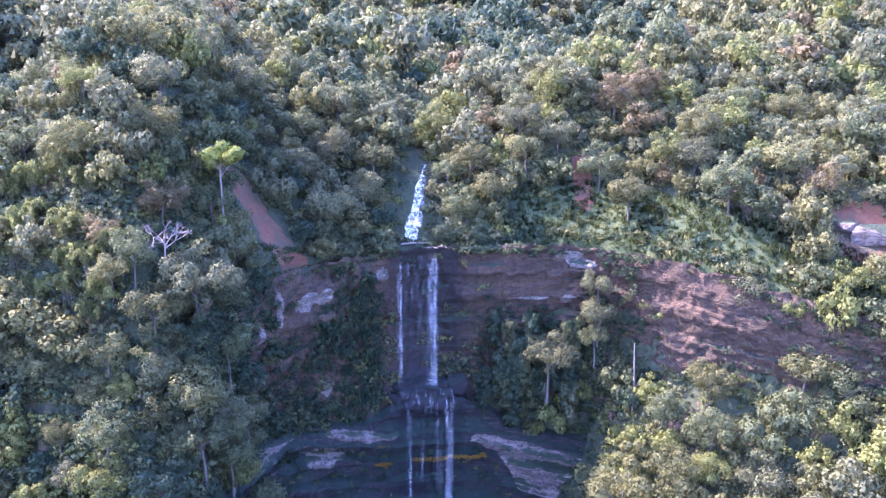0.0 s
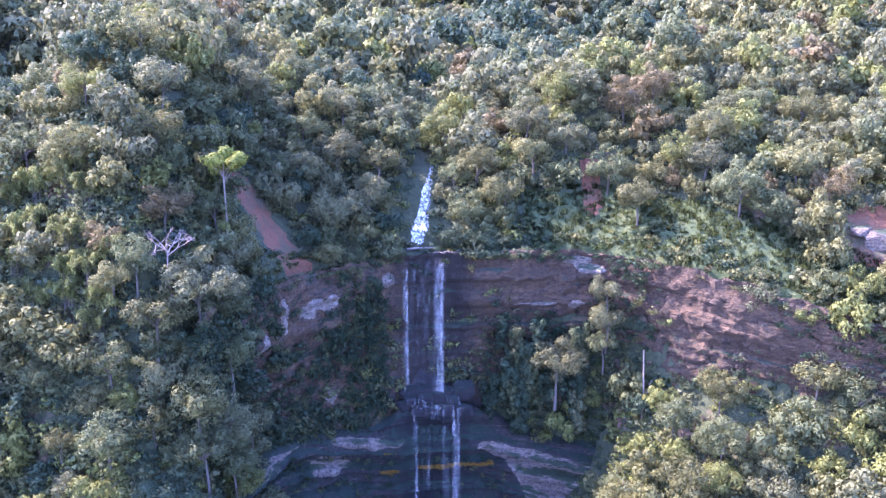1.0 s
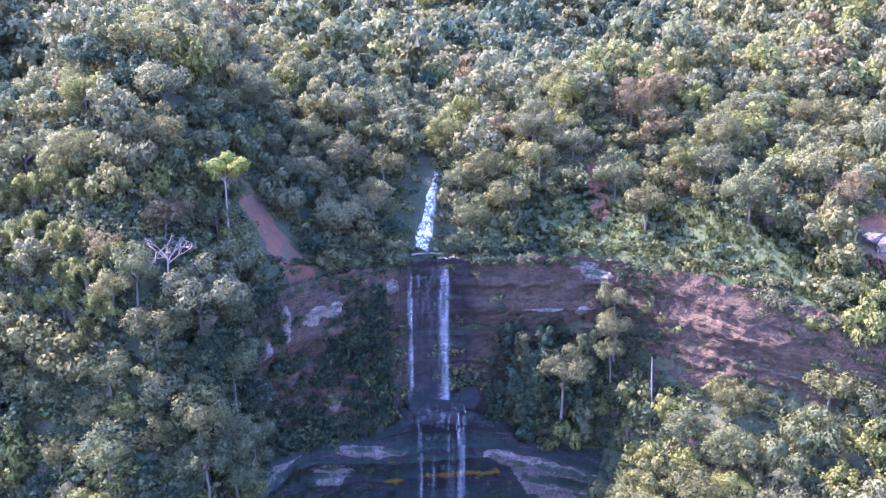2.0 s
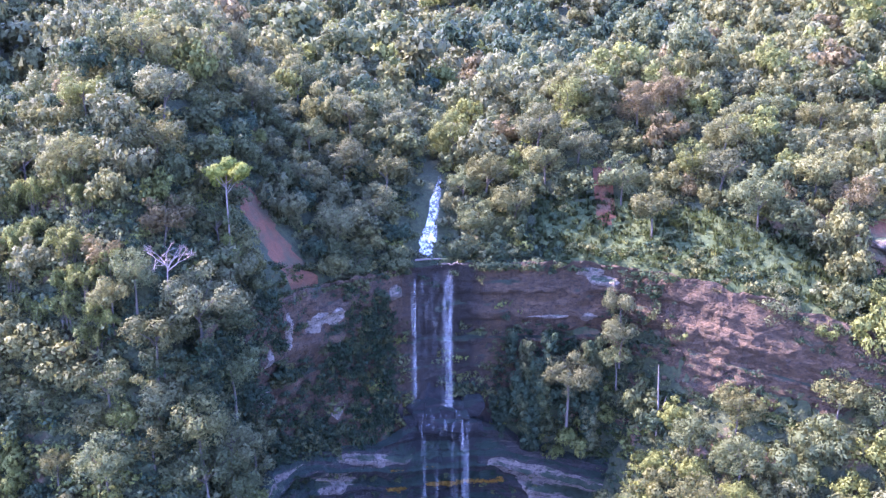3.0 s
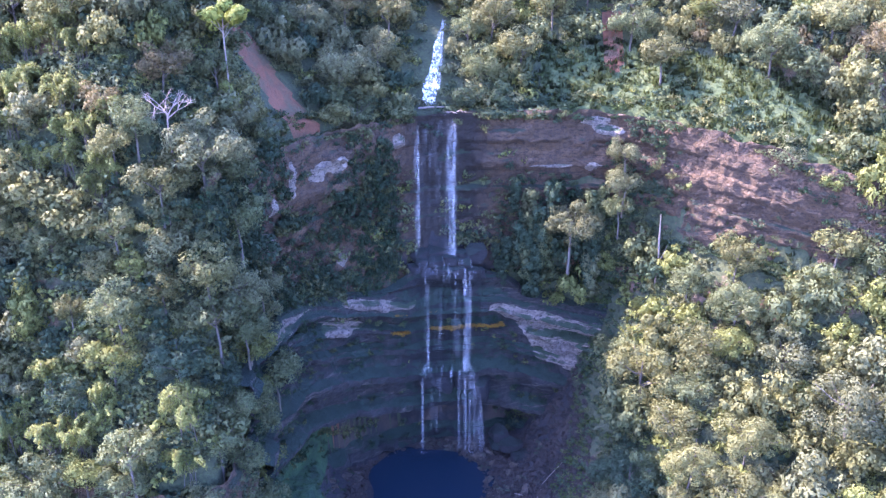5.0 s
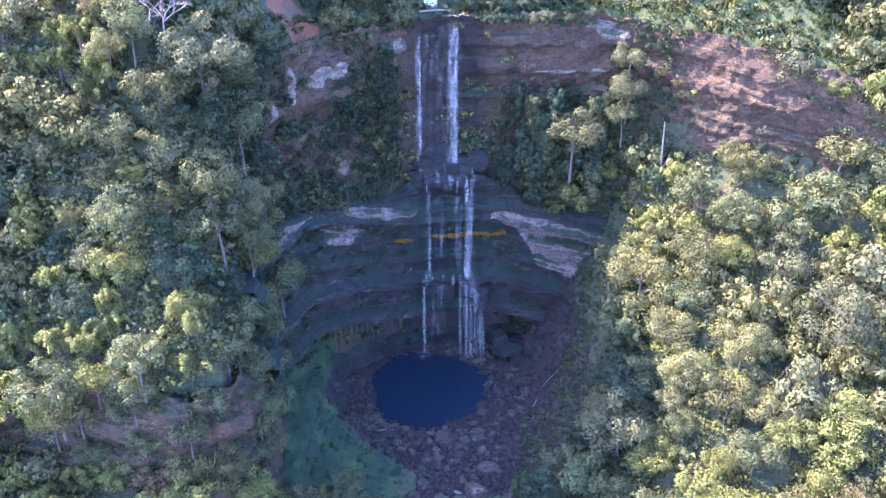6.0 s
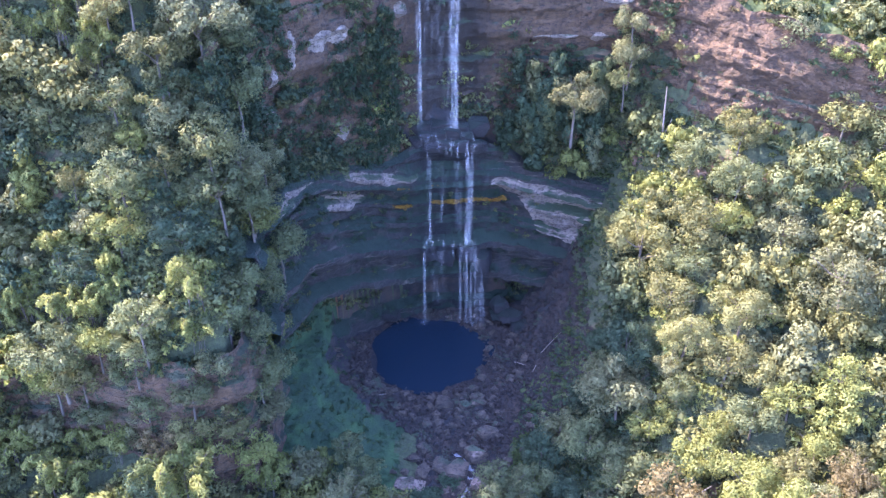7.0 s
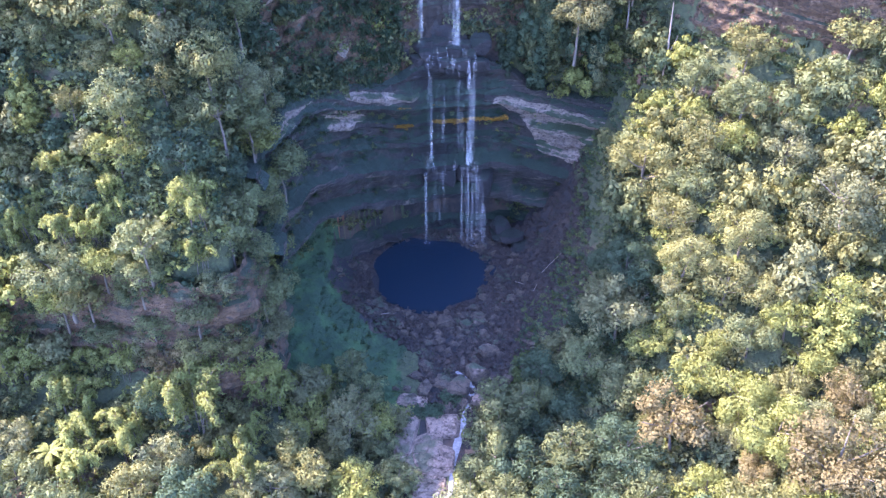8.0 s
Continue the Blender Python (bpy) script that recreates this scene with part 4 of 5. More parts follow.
GORGE_RIGHT_B = [
    (63.3, 116.9, 21.2, 5.6, YELLOW, 3),
    (54.8, 115.8, 18.2, 4.7, YELLOW, 4),
    (37.8, 120.8, 15.5, 3.5, MID, 5),
    (45.7, 121.3, 20.9, 5.3, OLIVE, 0),
    (32.9, 117.4, 11.1, 4.4, YELLOW, 1),
    (48.8, 114.3, 15.6, 4.8, MID, 2),
    (33.7, 100.0, 10.2, 7.2, DRY, 3),
    (53.8, 86.9, 17.1, 8.4, DRY, 4),
    (61.2, 102.4, 13.5, 4.5, DRY, 5),
    (45.8, 103.4, 12.0, 6.4, YELLOW, 0),
    (40.2, 109.8, 10.6, 5.7, YELLOW, 1),
    (27.7, 111.2, 6.2, 5.4, MID, 2),
    (14.8, 118.0, 3.3, 4.6, DARK, 3),
    (48.6, 95.5, 13.0, 6.5, YELLOW, 4),
    (18.3, 100.5, 2.3, 5.6, MID, 5),
]
GORGE_LEFT = [
    (-43.8, 121.0, 64.8, 4.4, GREY, 0),
    (-60.6, 121.5, 65.3, 4.0, MID, 1),
    (-52.7, 119.8, 61.8, 3.6, OLIVE, 2),
    (-35.7, 137.8, 45.3, 5.1, GREY, 3),
    (-39.0, 134.2, 59.0, 3.6, MID, 4),
    (-43.9, 118.5, 59.0, 3.7, OLIVE, 5),
    (-35.5, 135.4, 23.5, 5.2, DARK, 0),
    (-36.0, 111.5, 38.2, 5.1, MID, 1),
    (-64.0, 109.0, 24.1, 5.0, GREY, 2),
    (-18.9, 113.5, 7.6, 3.5, MID, 3),
    (-26.5, 108.4, 7.7, 4.8, GREY, 4),
    (-18.4, 103.4, 5.0, 5.2, GREY, 5),
    (-33.4, 110.3, 9.7, 3.9, OLIVE, 0),
    (-36.4, 117.4, 44.6, 4.3, DARK, 1),
    (-41.3, 119.3, 54.1, 3.4, MID, 2),
]
BAMBOO_ROWS = [
    (-41.3, 98.1, 15.4, 6.6, BAMBOO, 0),
    (-62.0, 99.5, 14.6, 4.9, BAMBOO, 1),
    (-50.9, 93.5, 11.2, 5.2, BAMBOO, 2),
    (-33.2, 90.7, 8.5, 4.8, BAMBOO, 0),
    (-40.8, 105.2, 15.7, 4.6, BAMBOO, 1),
    (-57.7, 88.2, 10.9, 4.6, BAMBOO, 2),
    (-71.2, 101.8, 17.1, 4.9, BAMBOO, 0),
    (-51.3, 109.7, 42.3, 3.3, BAMBOO, 1),
    (-39.8, 108.1, 36.4, 3.8, BAMBOO, 2),
    (-66.9, 109.7, 36.9, 3.9, BAMBOO, 0),
    (-51.0, 108.0, 34.1, 3.4, BAMBOO, 1),
    (-62.8, 126.7, 75.7, 3.4, BAMBOO, 2),
    (-58.1, 127.7, 79.9, 3.4, BAMBOO, 0),
    (-51.8, 125.2, 75.3, 3.8, BAMBOO, 1),
    (-66.7, 131.3, 85.3, 3.5, BAMBOO, 2),
    (-66.0, 136.5, 91.8, 3.4, BAMBOO, 0),
    (-60.9, 135.7, 93.6, 3.6, BAMBOO, 1),
    (-56.6, 133.1, 92.0, 3.2, BAMBOO, 2),
    (-65.3, 132.0, 86.6, 3.0, BAMBOO, 1),
    (-58.3, 129.2, 85.2, 3.3, BAMBOO, 0),
    (-57.8, 125.7, 76.8, 2.8, BAMBOO, 1),
    (-53.5, 124.0, 72.8, 3.0, BAMBOO, 2),
    (-54.5, 126.7, 80.8, 2.8, BAMBOO, 0),
    (-66.6, 128.4, 81.8, 3.0, BAMBOO, 2),
    (-51.4, 127.3, 83.2, 2.6, BAMBOO, 1),
    (-69.7, 135.9, 89.6, 3.2, BAMBOO, 0),
    (-60.1, 113.1, 47.4, 3.4, BAMBOO, 1),
    (-64.8, 109.4, 40.6, 3.6, BAMBOO, 2),
    (-54.5, 108.4, 39.6, 3.0, BAMBOO, 0),
    (-52.2, 111.3, 45.6, 2.8, BAMBOO, 2),
]

PLACED = []
for rows, where in ((RIM_LEFT, "on the steep wooded spur"), (RIM_LEFT_B, "on the wooded spur above the falls"), (RIM_RIGHT, "beside the stream above the falls"), (RIM_RIGHT_B, "above the reddish cliff"),
                    (GORGE_RIGHT, "on the bench below the cliff"), (GORGE_RIGHT_B, "on the talus beside the gorge"), (GORGE_LEFT, "on the headland over the gorge"), (BAMBOO_ROWS, "at the foot of the headland")):
    for x, y, z, radius, leaf, shape in rows:
        tree(x, y, z, radius, leaf, shape, "on the steep slope of the spur" if leaf == BAMBOO and z > 60 else where)
        PLACED.append((x, y, z, radius))

# The slender tree with a bright crown, the leafless tree, the dead trunk.
thing("slender_tree", leafy("crown", crown_shape(91, 2000, 0.085, 14, 1.0, 0.22, 0.38, -0.3), BRIGHT), trunk_mesh(92, PALE_BARK, 4.6, 0.7, 0.6), -37.1, 140.1, 93.6, 4.3, BRIGHT, 30,
      "slender tree with a bright fresh green crown and pale trunk", "tree", "forest trees")


def bare_limbs(seed, depth=4):
    """Forking leafless limbs on a pale trunk, seven metres high from z = 0."""
    rng = np.random.default_rng(seed)
    pieces = []

    def grow(base, way, long, thick, level):
        tip = base + way * long
        pieces.append(tube([base, (base + tip) / 2 + rng.normal(0, 0.04 * long, 3), tip], [thick, thick * 0.85, thick * 0.7], 5))
        if level:
            for _ in range(3):
                turn = way + rng.normal(0, 0.55, 3) + (0, 0, 0.12)
                grow(tip, turn / np.linalg.norm(turn), long * rng.uniform(0.55, 0.8), thick * 0.55, level - 1)

    grow(np.array([0, 0, -3.0]), np.array([-0.05, 0, 1.0]), 8.0, 0.15, 0)
    for a in np.arange(5) * 1.26:
        grow(np.array([-0.4, 0, 4.2 + 0.2 * a]), np.array([0.75 * math.cos(a), 0.75 * math.sin(a), 0.6]), 2.1, 0.12, depth - 1)
    return joined(pieces)


bare = new("bare_tree", mesh_from("bare_tree", *bare_limbs(5), [BLEACHED], True))
bare.location = (-42.2, 126.5, 78.0)
tagged(bare, "leafless tree with pale pinkish forking branches on the spur", "tree", "forest trees")
snag = new("dead_trunk", mesh_from("dead_trunk", *joined([tube([(0, 0, -2), (0.1, 0, 4), (-0.1, 0.1, 9), (-0.25, 0.1, 13.5)], [0.24, 0.2, 0.15, 0.08]), tube([(0.1, 0, 3.4), (0.9, -0.1, 5.0), (1.5, -0.2, 7.2)], [0.12, 0.1, 0.05], 5)]), [PALE_BARK], True))
snag.location = (38.6, 160.6, 42.0)
tagged(snag, "tall dead pale trunk with one broken branch", "dead tree")

PLACED += [(-42.2, 123.5, 85.0, 4.2), (-36.6, 137.5, 86.0, 2.5), (38.6, 157.0, 50.0, 3.0)]
# Creepers that hang in columns from the cliff right of the falls.
rng = np.random.default_rng(31)
for k in range(46):
    x, z = rng.uniform(7.0, 28), rng.uniform(41, 58)
    r = rng.uniform(1.4, 2.7)
    if abs(x - 21.6) < 4 and z < 57:
        continue
    y = 169.6 - r * 0.8 - 0.07 * (60 - z)
    thing("creeper_column", COLUMNS[k % 3], SHORT_STEM, x, y, z, r, (DARK, MID, DARK, GREY)[k % 4], rng.uniform(0, 360), "dark green creeper hanging in a column down the cliff", "creeper", "hanging creepers", "foliage", "stem")
    PLACED.append((x, y, z, r))


def tone_of(rng, x, y, d2):
    """What leaf a tree takes where it grows; two darker mixes also stand in for shade."""
    if d2 < 0 and 4 < x < 32 and y < 150:
        # lush green bank, with its shade put into the darker mix of leaves
        odds = (0.42, 0.05, 0.05, 0.02, 0.0, 0.46)
    elif d2 < 0 and x > 8:
        odds = (0.14, 0.30, 0.16, 0.32, 0.04, 0.04)
    elif d2 < 0:
        odds = (0.34, 0.22, 0.15, 0.18, 0.01, 0.10)
    elif y > 255 and 8 < x < 0.27 * y:
        # many dark leaves: the shade of this far slope is put into their colour
        odds = (0.30, 0.06, 0.14, 0.0, 0.0, 0.50)
    elif x > 45 and y > 195:
        odds = (0.10, 0.38, 0.20, 0.28, 0.04, 0.0)
    elif x > 0:
        odds = (0.22, 0.30, 0.25, 0.13, 0.05, 0.05)
    else:
        odds = (0.30, 0.20, 0.28, 0.07, 0.02, 0.13)
    return int(rng.choice(6, p=odds))


def steepness(x, y):
    e = 0.8
    return np.hypot(height_at(x + e, y) - height_at(x - e, y), height_at(x, y + e) - height_at(x, y - e)) / (2 * e)


def wooded(x, y, d1, d2, shrubs=False):
    """Whether trees grow here: not on the gorge floor, the stream, the grass slope or the cliffs."""
    bed = (d1 < 2) & (np.abs(x - np.interp(y, [100, 112, 125, 140], [-4.5, -2, 0, -1])) < np.interp(y, [60, 95, 105, 115, 125, 140, 170], [4, 4.5, 5, 7, 10, 20, 24])) & (y > 60)
    inside = (d1 < 2) & (y > 112) & (x < np.interp(y, [112, 125, 135, 141, 165], [10, 14, 25, 31, 33]))
    grassy = (d2 > -1) & (d2 < 13) & (x > 15) & (x < 66)
    foot = (d2 > -4) & (d2 <= 1) & (x > 40) & (x < 74)
    run = (np.abs(x + 6.0) < 4.7) & (y > 165) & (y < 200)
    edge = ((np.abs(d2 - 0.5) < 1.5) & (x > -36)) | ((d2 > -1) & (d2 < 6.5) & (x > -1) & (x < 26))
    ledges = (d1 > -7) & (d1 < 2.5) & (x > -34) & (x < 38) & (y > 112)
    scars = (np.hypot((x - 83) / 8, (y - 162) / 7) < 1) | (np.hypot((x + 33) / 8, (y - 156.5) / 5) < 1) | (np.hypot((x + 32) / 6, (y - 151) / 6) < 1) | (np.hypot((x - 31) / 5, (y - 184) / 6) < 1)
    shelf = (d1 > -1) & (d2 < 1) & (x > -14) & (x < 13) & (y > 150)
    if shrubs:
        return ~(bed | inside | scars | (run & (np.abs(x + 6.2) < 2.4)))
    return ~(bed | inside | grassy | foot | run | edge | ledges | scars | shelf)


def candidates(rng, count, x0, x1, y0, y1, shrubs=False):
    """Random places, more of them where the ground is steep."""
    x, y = rng.uniform(x0, x1, count), rng.uniform(y0, y1, count)
    keep = (np.abs(x) < 0.58 * y + 22) & (rng.random(count) < np.sqrt(1 + np.clip(steepness(x, y), 0, 8) ** 2) / 8)
    x, y = x[keep], y[keep]
    d1, d2 = beyond(x, y, LOWER), beyond(x, y, UPPER)
    good = wooded(x, y, d1, d2, shrubs)
    return x[good], y[good], d1[good], d2[good]


rng = np.random.default_rng(4)
SMALL_CROWNS = [crown_shape(120 + k, 1400, 0.080, 18 + 2 * k, 0.8, 0.18, 0.38) for k in range(5)]
FAR_CROWNS = [crown_shape(130 + k, 520, 0.145, 14 + 2 * k, 0.8, 0.20, 0.40) for k in range(5)]
LAST_CROWNS = [crown_shape(140 + k, 200, 0.27, 12, 0.75, 0.22, 0.4) for k in range(5)]
woods = []


def spread(x, y, d2, gap, low, high, placed, rng):
    """Keeps places that stand clear of those before them; gives x, y, crown height, radius."""
    out, z = [], height_at(x, y)
    gx, gy = (height_at(x + 1, y) - height_at(x - 1, y)) / 2, (height_at(x, y + 1) - height_at(x, y - 1)) / 2
    steep = np.hypot(gx, gy) + 1e-6
    gx, gy = gx / steep * np.clip(steep / 4, 0, 0.8), gy / steep * np.clip(steep / 4, 0, 0.8)
    have = np.array(placed) if placed else np.zeros((0, 4))
    for i in range(len(x)):
        r = rng.uniform(low, high) * (1.45 if rng.random() < 0.14 else 1.0) * (1.25 if d2[i] < -6 and x[i] > 10 else 1.0)
        px, py = x[i] - gx[i] * r, y[i] - gy[i] * r
        tall = rng.uniform(1.1, 1.7) if d2[i] > 6 and rng.random() < 0.3 else rng.uniform(0.55, 1.1)
        c = (px, py, z[i] + r * tall * (1 - 0.6 * math.hypot(gx[i], gy[i])))
        if len(have) and (np.hypot(np.hypot(have[:, 0] - c[0], have[:, 1] - c[1]), have[:, 2] - c[2]) < gap * (have[:, 3] + r)).any():
            continue
        have = np.vstack([have, (*c, r)])
        out.append((*c, r, d2[i]))
    return out, have


x, y, d1, d2 = candidates(rng, 42000, -100, 125, 76, 225)
near, have = spread(x, y, d2, 0.58, 2.6, 5.2, PLACED, rng)
near.sort(key=lambda c: math.hypot(c[0], c[1] - 75))
for n, (cx, cy, cz, r, d) in enumerate(near):
    tone = tone_of(rng, cx, cy, d)
    if n < 330 - len(PLACED):
        leaf = BAMBOO if d < 0 and cx < -20 and rng.random() < 0.2 else LEAF[tone]
        tree(cx, cy, cz, r, leaf, int(rng.integers(0, 6)), "in the forest round the gorge")
    else:
        woods.append((SMALL_CROWNS, cx, cy, cz, r, tone))
x, y, d1, d2 = candidates(rng, 40000, -190, 250, 222, 440)
for cx, cy, cz, r, d in spread(x, y, d2, 0.64, 3.6, 6.2, [], rng)[0]:
    woods.append((FAR_CROWNS, cx, cy, cz, r, tone_of(rng, cx, cy, d)))
x, y, d1, d2 = candidates(rng, 13000, -350, 360, 440, 560)
for cx, cy, cz, r, d in spread(x, y, d2, 0.7, 6.5, 10.5, [], rng)[0]:
    woods.append((LAST_CROWNS, cx, cy, cz, r, tone_of(rng, cx, cy, d)))


def merge(name, pieces, label, category):
    """Many plants as one object: shapes, turned and placed; the last number of each picks its leaf."""
    verts, faces, normals, slots, at = [], [], [], [], 0
    for (v, f, m), x, y, z, sx, sz, turn, tone in pieces:
        c, s = math.cos(turn), math.sin(turn)
        w = np.stack([(v[:, 0] * c - v[:, 1] * s) * sx + x, (v[:, 0] * s + v[:, 1] * c) * sx + y, v[:, 2] * sz + z], 1)
        verts.append(w), faces.append(f + at), normals.append(np.stack([m[:, 0] * c - m[:, 1] * s, m[:, 0] * s + m[:, 1] * c, m[:, 2]], 1)), slots.append(np.full(len(f), tone))
        at += len(v)
    ob = new(name, mesh_from(name, np.concatenate(verts), np.concatenate(faces), LEAF + [OCHRE, GRASS, MOSS, BAMBOO], True, np.concatenate(slots), np.concatenate(normals)))
    return tagged(ob, label, category, kind="stuff")


merge("far_woods", [(shapes[int(rng.integers(0, 5))], x, y, z, r, r * rng.uniform(0.95, 1.5), rng.uniform(0, 6.28), tone) for shapes, x, y, z, r, tone in woods], "dense broadleaf forest on the hills round the falls", "forest")

# Undergrowth between the trees.
CLUMPS = [crown_shape(150 + k, 72, 0.19, 10, 0.8, 0.25, 0.45, 0.0) for k in range(6)]
x, y, d1, d2 = candidates(rng, 48000, -95, 120, 78, 215, True)
z = height_at(x, y)
pieces = []
for cx, cy, cz, d in list(zip(x, y, z, d2))[:6000]:
    if (-1 < d < 13 and 15 < cx < 68 and rng.random() < 0.95) or (-4 < d < 1 and 40 < cx < 74 and rng.random() < 0.5):
        continue
    r = rng.uniform(1.0, 3.0)
    tone = 9 if d < 0 and cx < -20 and rng.random() < 0.2 else tone_of(rng, cx, cy, d)
    pieces.append((CLUMPS[int(rng.integers(0, 6))], cx, cy, cz + 0.25 * r, r, r, rng.uniform(0, 6.28), 5 if tone == 4 else tone))
for line, first, last, x0, x1, deep in ((LOWER, 8, 18, 12, 62, 9.0), (LOWER, 6, 11, -40, -14, 4.0), (LOWER, 2, 7, -80, -33, 9.0)):
    lx, ly, ox, oy = along(line[first:last], 0.5)
    for _ in range(380):
        i, back, r = int(rng.integers(0, len(lx))), rng.uniform(1.5, deep), rng.uniform(0.8, 2.0)
        px, py = lx[i] - back * ox[i], ly[i] - back * oy[i]
        if x0 < px < x1:
            pieces.append((CLUMPS[int(rng.integers(0, 6))], px, py, float(height_at(px, py)) + 0.2 * r, r, r, rng.uniform(0, 6.28), int(rng.choice([0, 5, 1, 7], p=[0.35, 0.35, 0.15, 0.15]))))
px, py = rng.uniform(-78, -37, 1500), rng.uniform(104, 152, 1500)
for cx, cy, cz in zip(px, py, height_at(px, py)):
    r = rng.uniform(0.9, 2.2)
    pieces.append((CLUMPS[int(rng.integers(0, 6))], cx, cy, cz + 0.2 * r, r, r, rng.uniform(0, 6.28), int(rng.choice([0, 5, 1, 9], p=[0.4, 0.3, 0.15, 0.15]))))
for _ in range(9000):
    px, py = rng.uniform(9, 62), rng.uniform(148, 172)
    if len(pieces) > 10000:
        break
    if float(beyond(px, py, LOWER)) > 1.0 and float(beyond(px, py, UPPER)) < -0.3:
        r = rng.uniform(0.6, 1.7)
        pieces.append((CLUMPS[int(rng.integers(0, 6))], px, py, float(height_at(px, py)) + 0.1 * r, r, r * 0.9, rng.uniform(0, 6.28), int(rng.choice([7, 5, 0], p=[0.4, 0.4, 0.2]))))
merge("undergrowth", pieces, "dense leafy shrubs and herbs under the forest trees", "undergrowth")

# Creepers and ferns that cling to the cliffs.
pieces = []
for line, low, high, count in ((UPPER[4:21], 34, 72, 4400), (LOWER[6:20], 2, 33, 3600), (LOWER[2:7], 12, 33, 900)):
    lx, ly, ox, oy = along(line, 0.5)
    for _ in range(count):
        i = int(rng.integers(0, len(lx)))
        z = rng.uniform(low, high)
        px, py = lx[i], ly[i]
        if high > 60:
            z += (float(lip_height(px)) - 72) * (z - low) / (high - low)
            cover = 0.9 if px < -14 else 0.04 if px < 7 else 0.9 if px < 34 and z < 60 else 0.06 if px < 30 else 0.8 if px < 40 else 0.22
            cover = max(cover, 0.4 if z > float(lip_height(px)) - 2.0 and abs(px + 3) > 8 else 0)
        else:
            cover = 0.8 if px < -30 else 0.5 if px < -12 else 0.12 if px < 8 else 0.4
        if any((px - bx) ** 2 + (py - by) ** 2 < (0.7 * wide) ** 2 + 2 and abs(z - bz) < 0.6 * tall + 0.8 for bx, by, bz, wide, tall in BARE):
            continue
        if rng.random() > cover or float(soft_noise(px, py, z, 9, 3)) < (-0.02 if cover < 0.5 else -0.25):
            continue
        r = rng.uniform(0.5, 1.5) if high > 60 else rng.uniform(0.3, 1.0)
        tone = int(rng.choice([0, 5, 8, 1], p=[0.25, 0.4, 0.25, 0.1]))
        pieces.append((CLUMPS[int(rng.integers(0, 6))], px + 1.2 * ox[i], py + 1.2 * oy[i], z + (0 if high > 60 or count < 1000 else float(bed_dip(px)) * min(1, z / 9)), r, r * 1.3, rng.uniform(0, 6.28), tone))
# bigger bushes on the left wall
lx, ly, ox, oy = along(UPPER[5:11], 0.5)
for _ in range(1500):
    i, z, r = int(rng.integers(0, len(lx))), rng.uniform(34, 71), rng.uniform(0.9, 2.3)
    if any((lx[i] - bx) ** 2 + (ly[i] - by) ** 2 < (0.6 * wide + r) ** 2 and abs(z - bz) < 0.5 * tall + r for bx, by, bz, wide, tall in BARE):
        continue
    if lx[i] < -13 and float(soft_noise(lx[i], ly[i], z, 12, 2)) > -0.12:
        pieces.append((CLUMPS[int(rng.integers(0, 6))], lx[i] + 0.9 * ox[i], ly[i] + 0.9 * oy[i], z, r, r * 1.2, rng.uniform(0, 6.28), int(rng.choice([0, 5, 2], p=[0.22, 0.70, 0.08]))))
# hanging herbs on the shaded wall left of the falls
lx, ly, ox, oy = along(UPPER[5:11], 0.5)
for _ in range(1500):
    i, z, r = int(rng.integers(0, len(lx))), rng.uniform(36, 71), rng.uniform(0.5, 1.3)
    if lx[i] > -13.5 or float(soft_noise(lx[i], ly[i], 0.5 * z, 8, 3)) < -0.1 or any((lx[i] - bx) ** 2 + (ly[i] - by) ** 2 < (0.6 * wide + r) ** 2 and abs(z - bz) < 0.5 * tall + r for bx, by, bz, wide, tall in BARE):
        continue
    pieces.append((CLUMPS[int(rng.integers(0, 6))], lx[i] + 0.8 * ox[i], ly[i] + 0.8 * oy[i], z, r, r * 1.9, rng.uniform(0, 6.28), int(rng.choice([5, 8, 0], p=[0.6, 0.25, 0.15]))))
# shrubs that lean over the rim
lx, ly, ox, oy = along(UPPER[6:21], 0.5)
for _ in range(2000):
    i = int(rng.integers(0, len(lx)))
    if abs(lx[i] + 4) < 6.5 or (16 < lx[i] < 66 and rng.random() < 0.8):
        continue
    back, r = rng.uniform(-0.8, 4.0), rng.uniform(0.5, 1.7)
    px, py = lx[i] - back * ox[i], ly[i] - back * oy[i]
    z = max(float(height_at(px, py)), float(lip_height(px)) - 1.0) + 0.3 * r
    pieces.append((CLUMPS[int(rng.integers(0, 6))], px, py, z, r, r * 0.9, rng.uniform(0, 6.28), int(rng.choice([0, 1, 5, 7, 4], p=[0.3, 0.2, 0.25, 0.2, 0.05]))))
# dark bushes over the rim beside the falls, and on the shelf at the foot of the upper cliff
for _ in range(170):
    x, y, r = rng.uniform(1.6, 17), rng.uniform(171.6, 176.5), rng.uniform(0.9, 2.1)
    pieces.append((CLUMPS[int(rng.integers(0, 6))], x, y, max(float(height_at(x, y)), 71.6) + 0.2 * r, r, r, rng.uniform(0, 6.28), int(rng.choice([5, 0, 1], p=[0.6, 0.3, 0.1]))))
for _ in range(260):
    x, y, r = rng.uniform(-22, 16), rng.uniform(163.5, 171.5), rng.uniform(0.5, 1.4)
    if not -10.5 < x < 6 and float(beyond(x, y, LOWER)) > 0.3 and float(beyond(x, y, UPPER)) < 0:
        pieces.append((CLUMPS[int(rng.integers(0, 6))], x, y, float(height_at(x, y)) + 0.2 * r, r, r, rng.uniform(0, 6.28), int(rng.choice([5, 0], p=[0.65, 0.35]))))
# the band of ochre ferns on the ledge behind the falls
lx, ly, ox, oy = along(LOWER[8:14], 0.25)
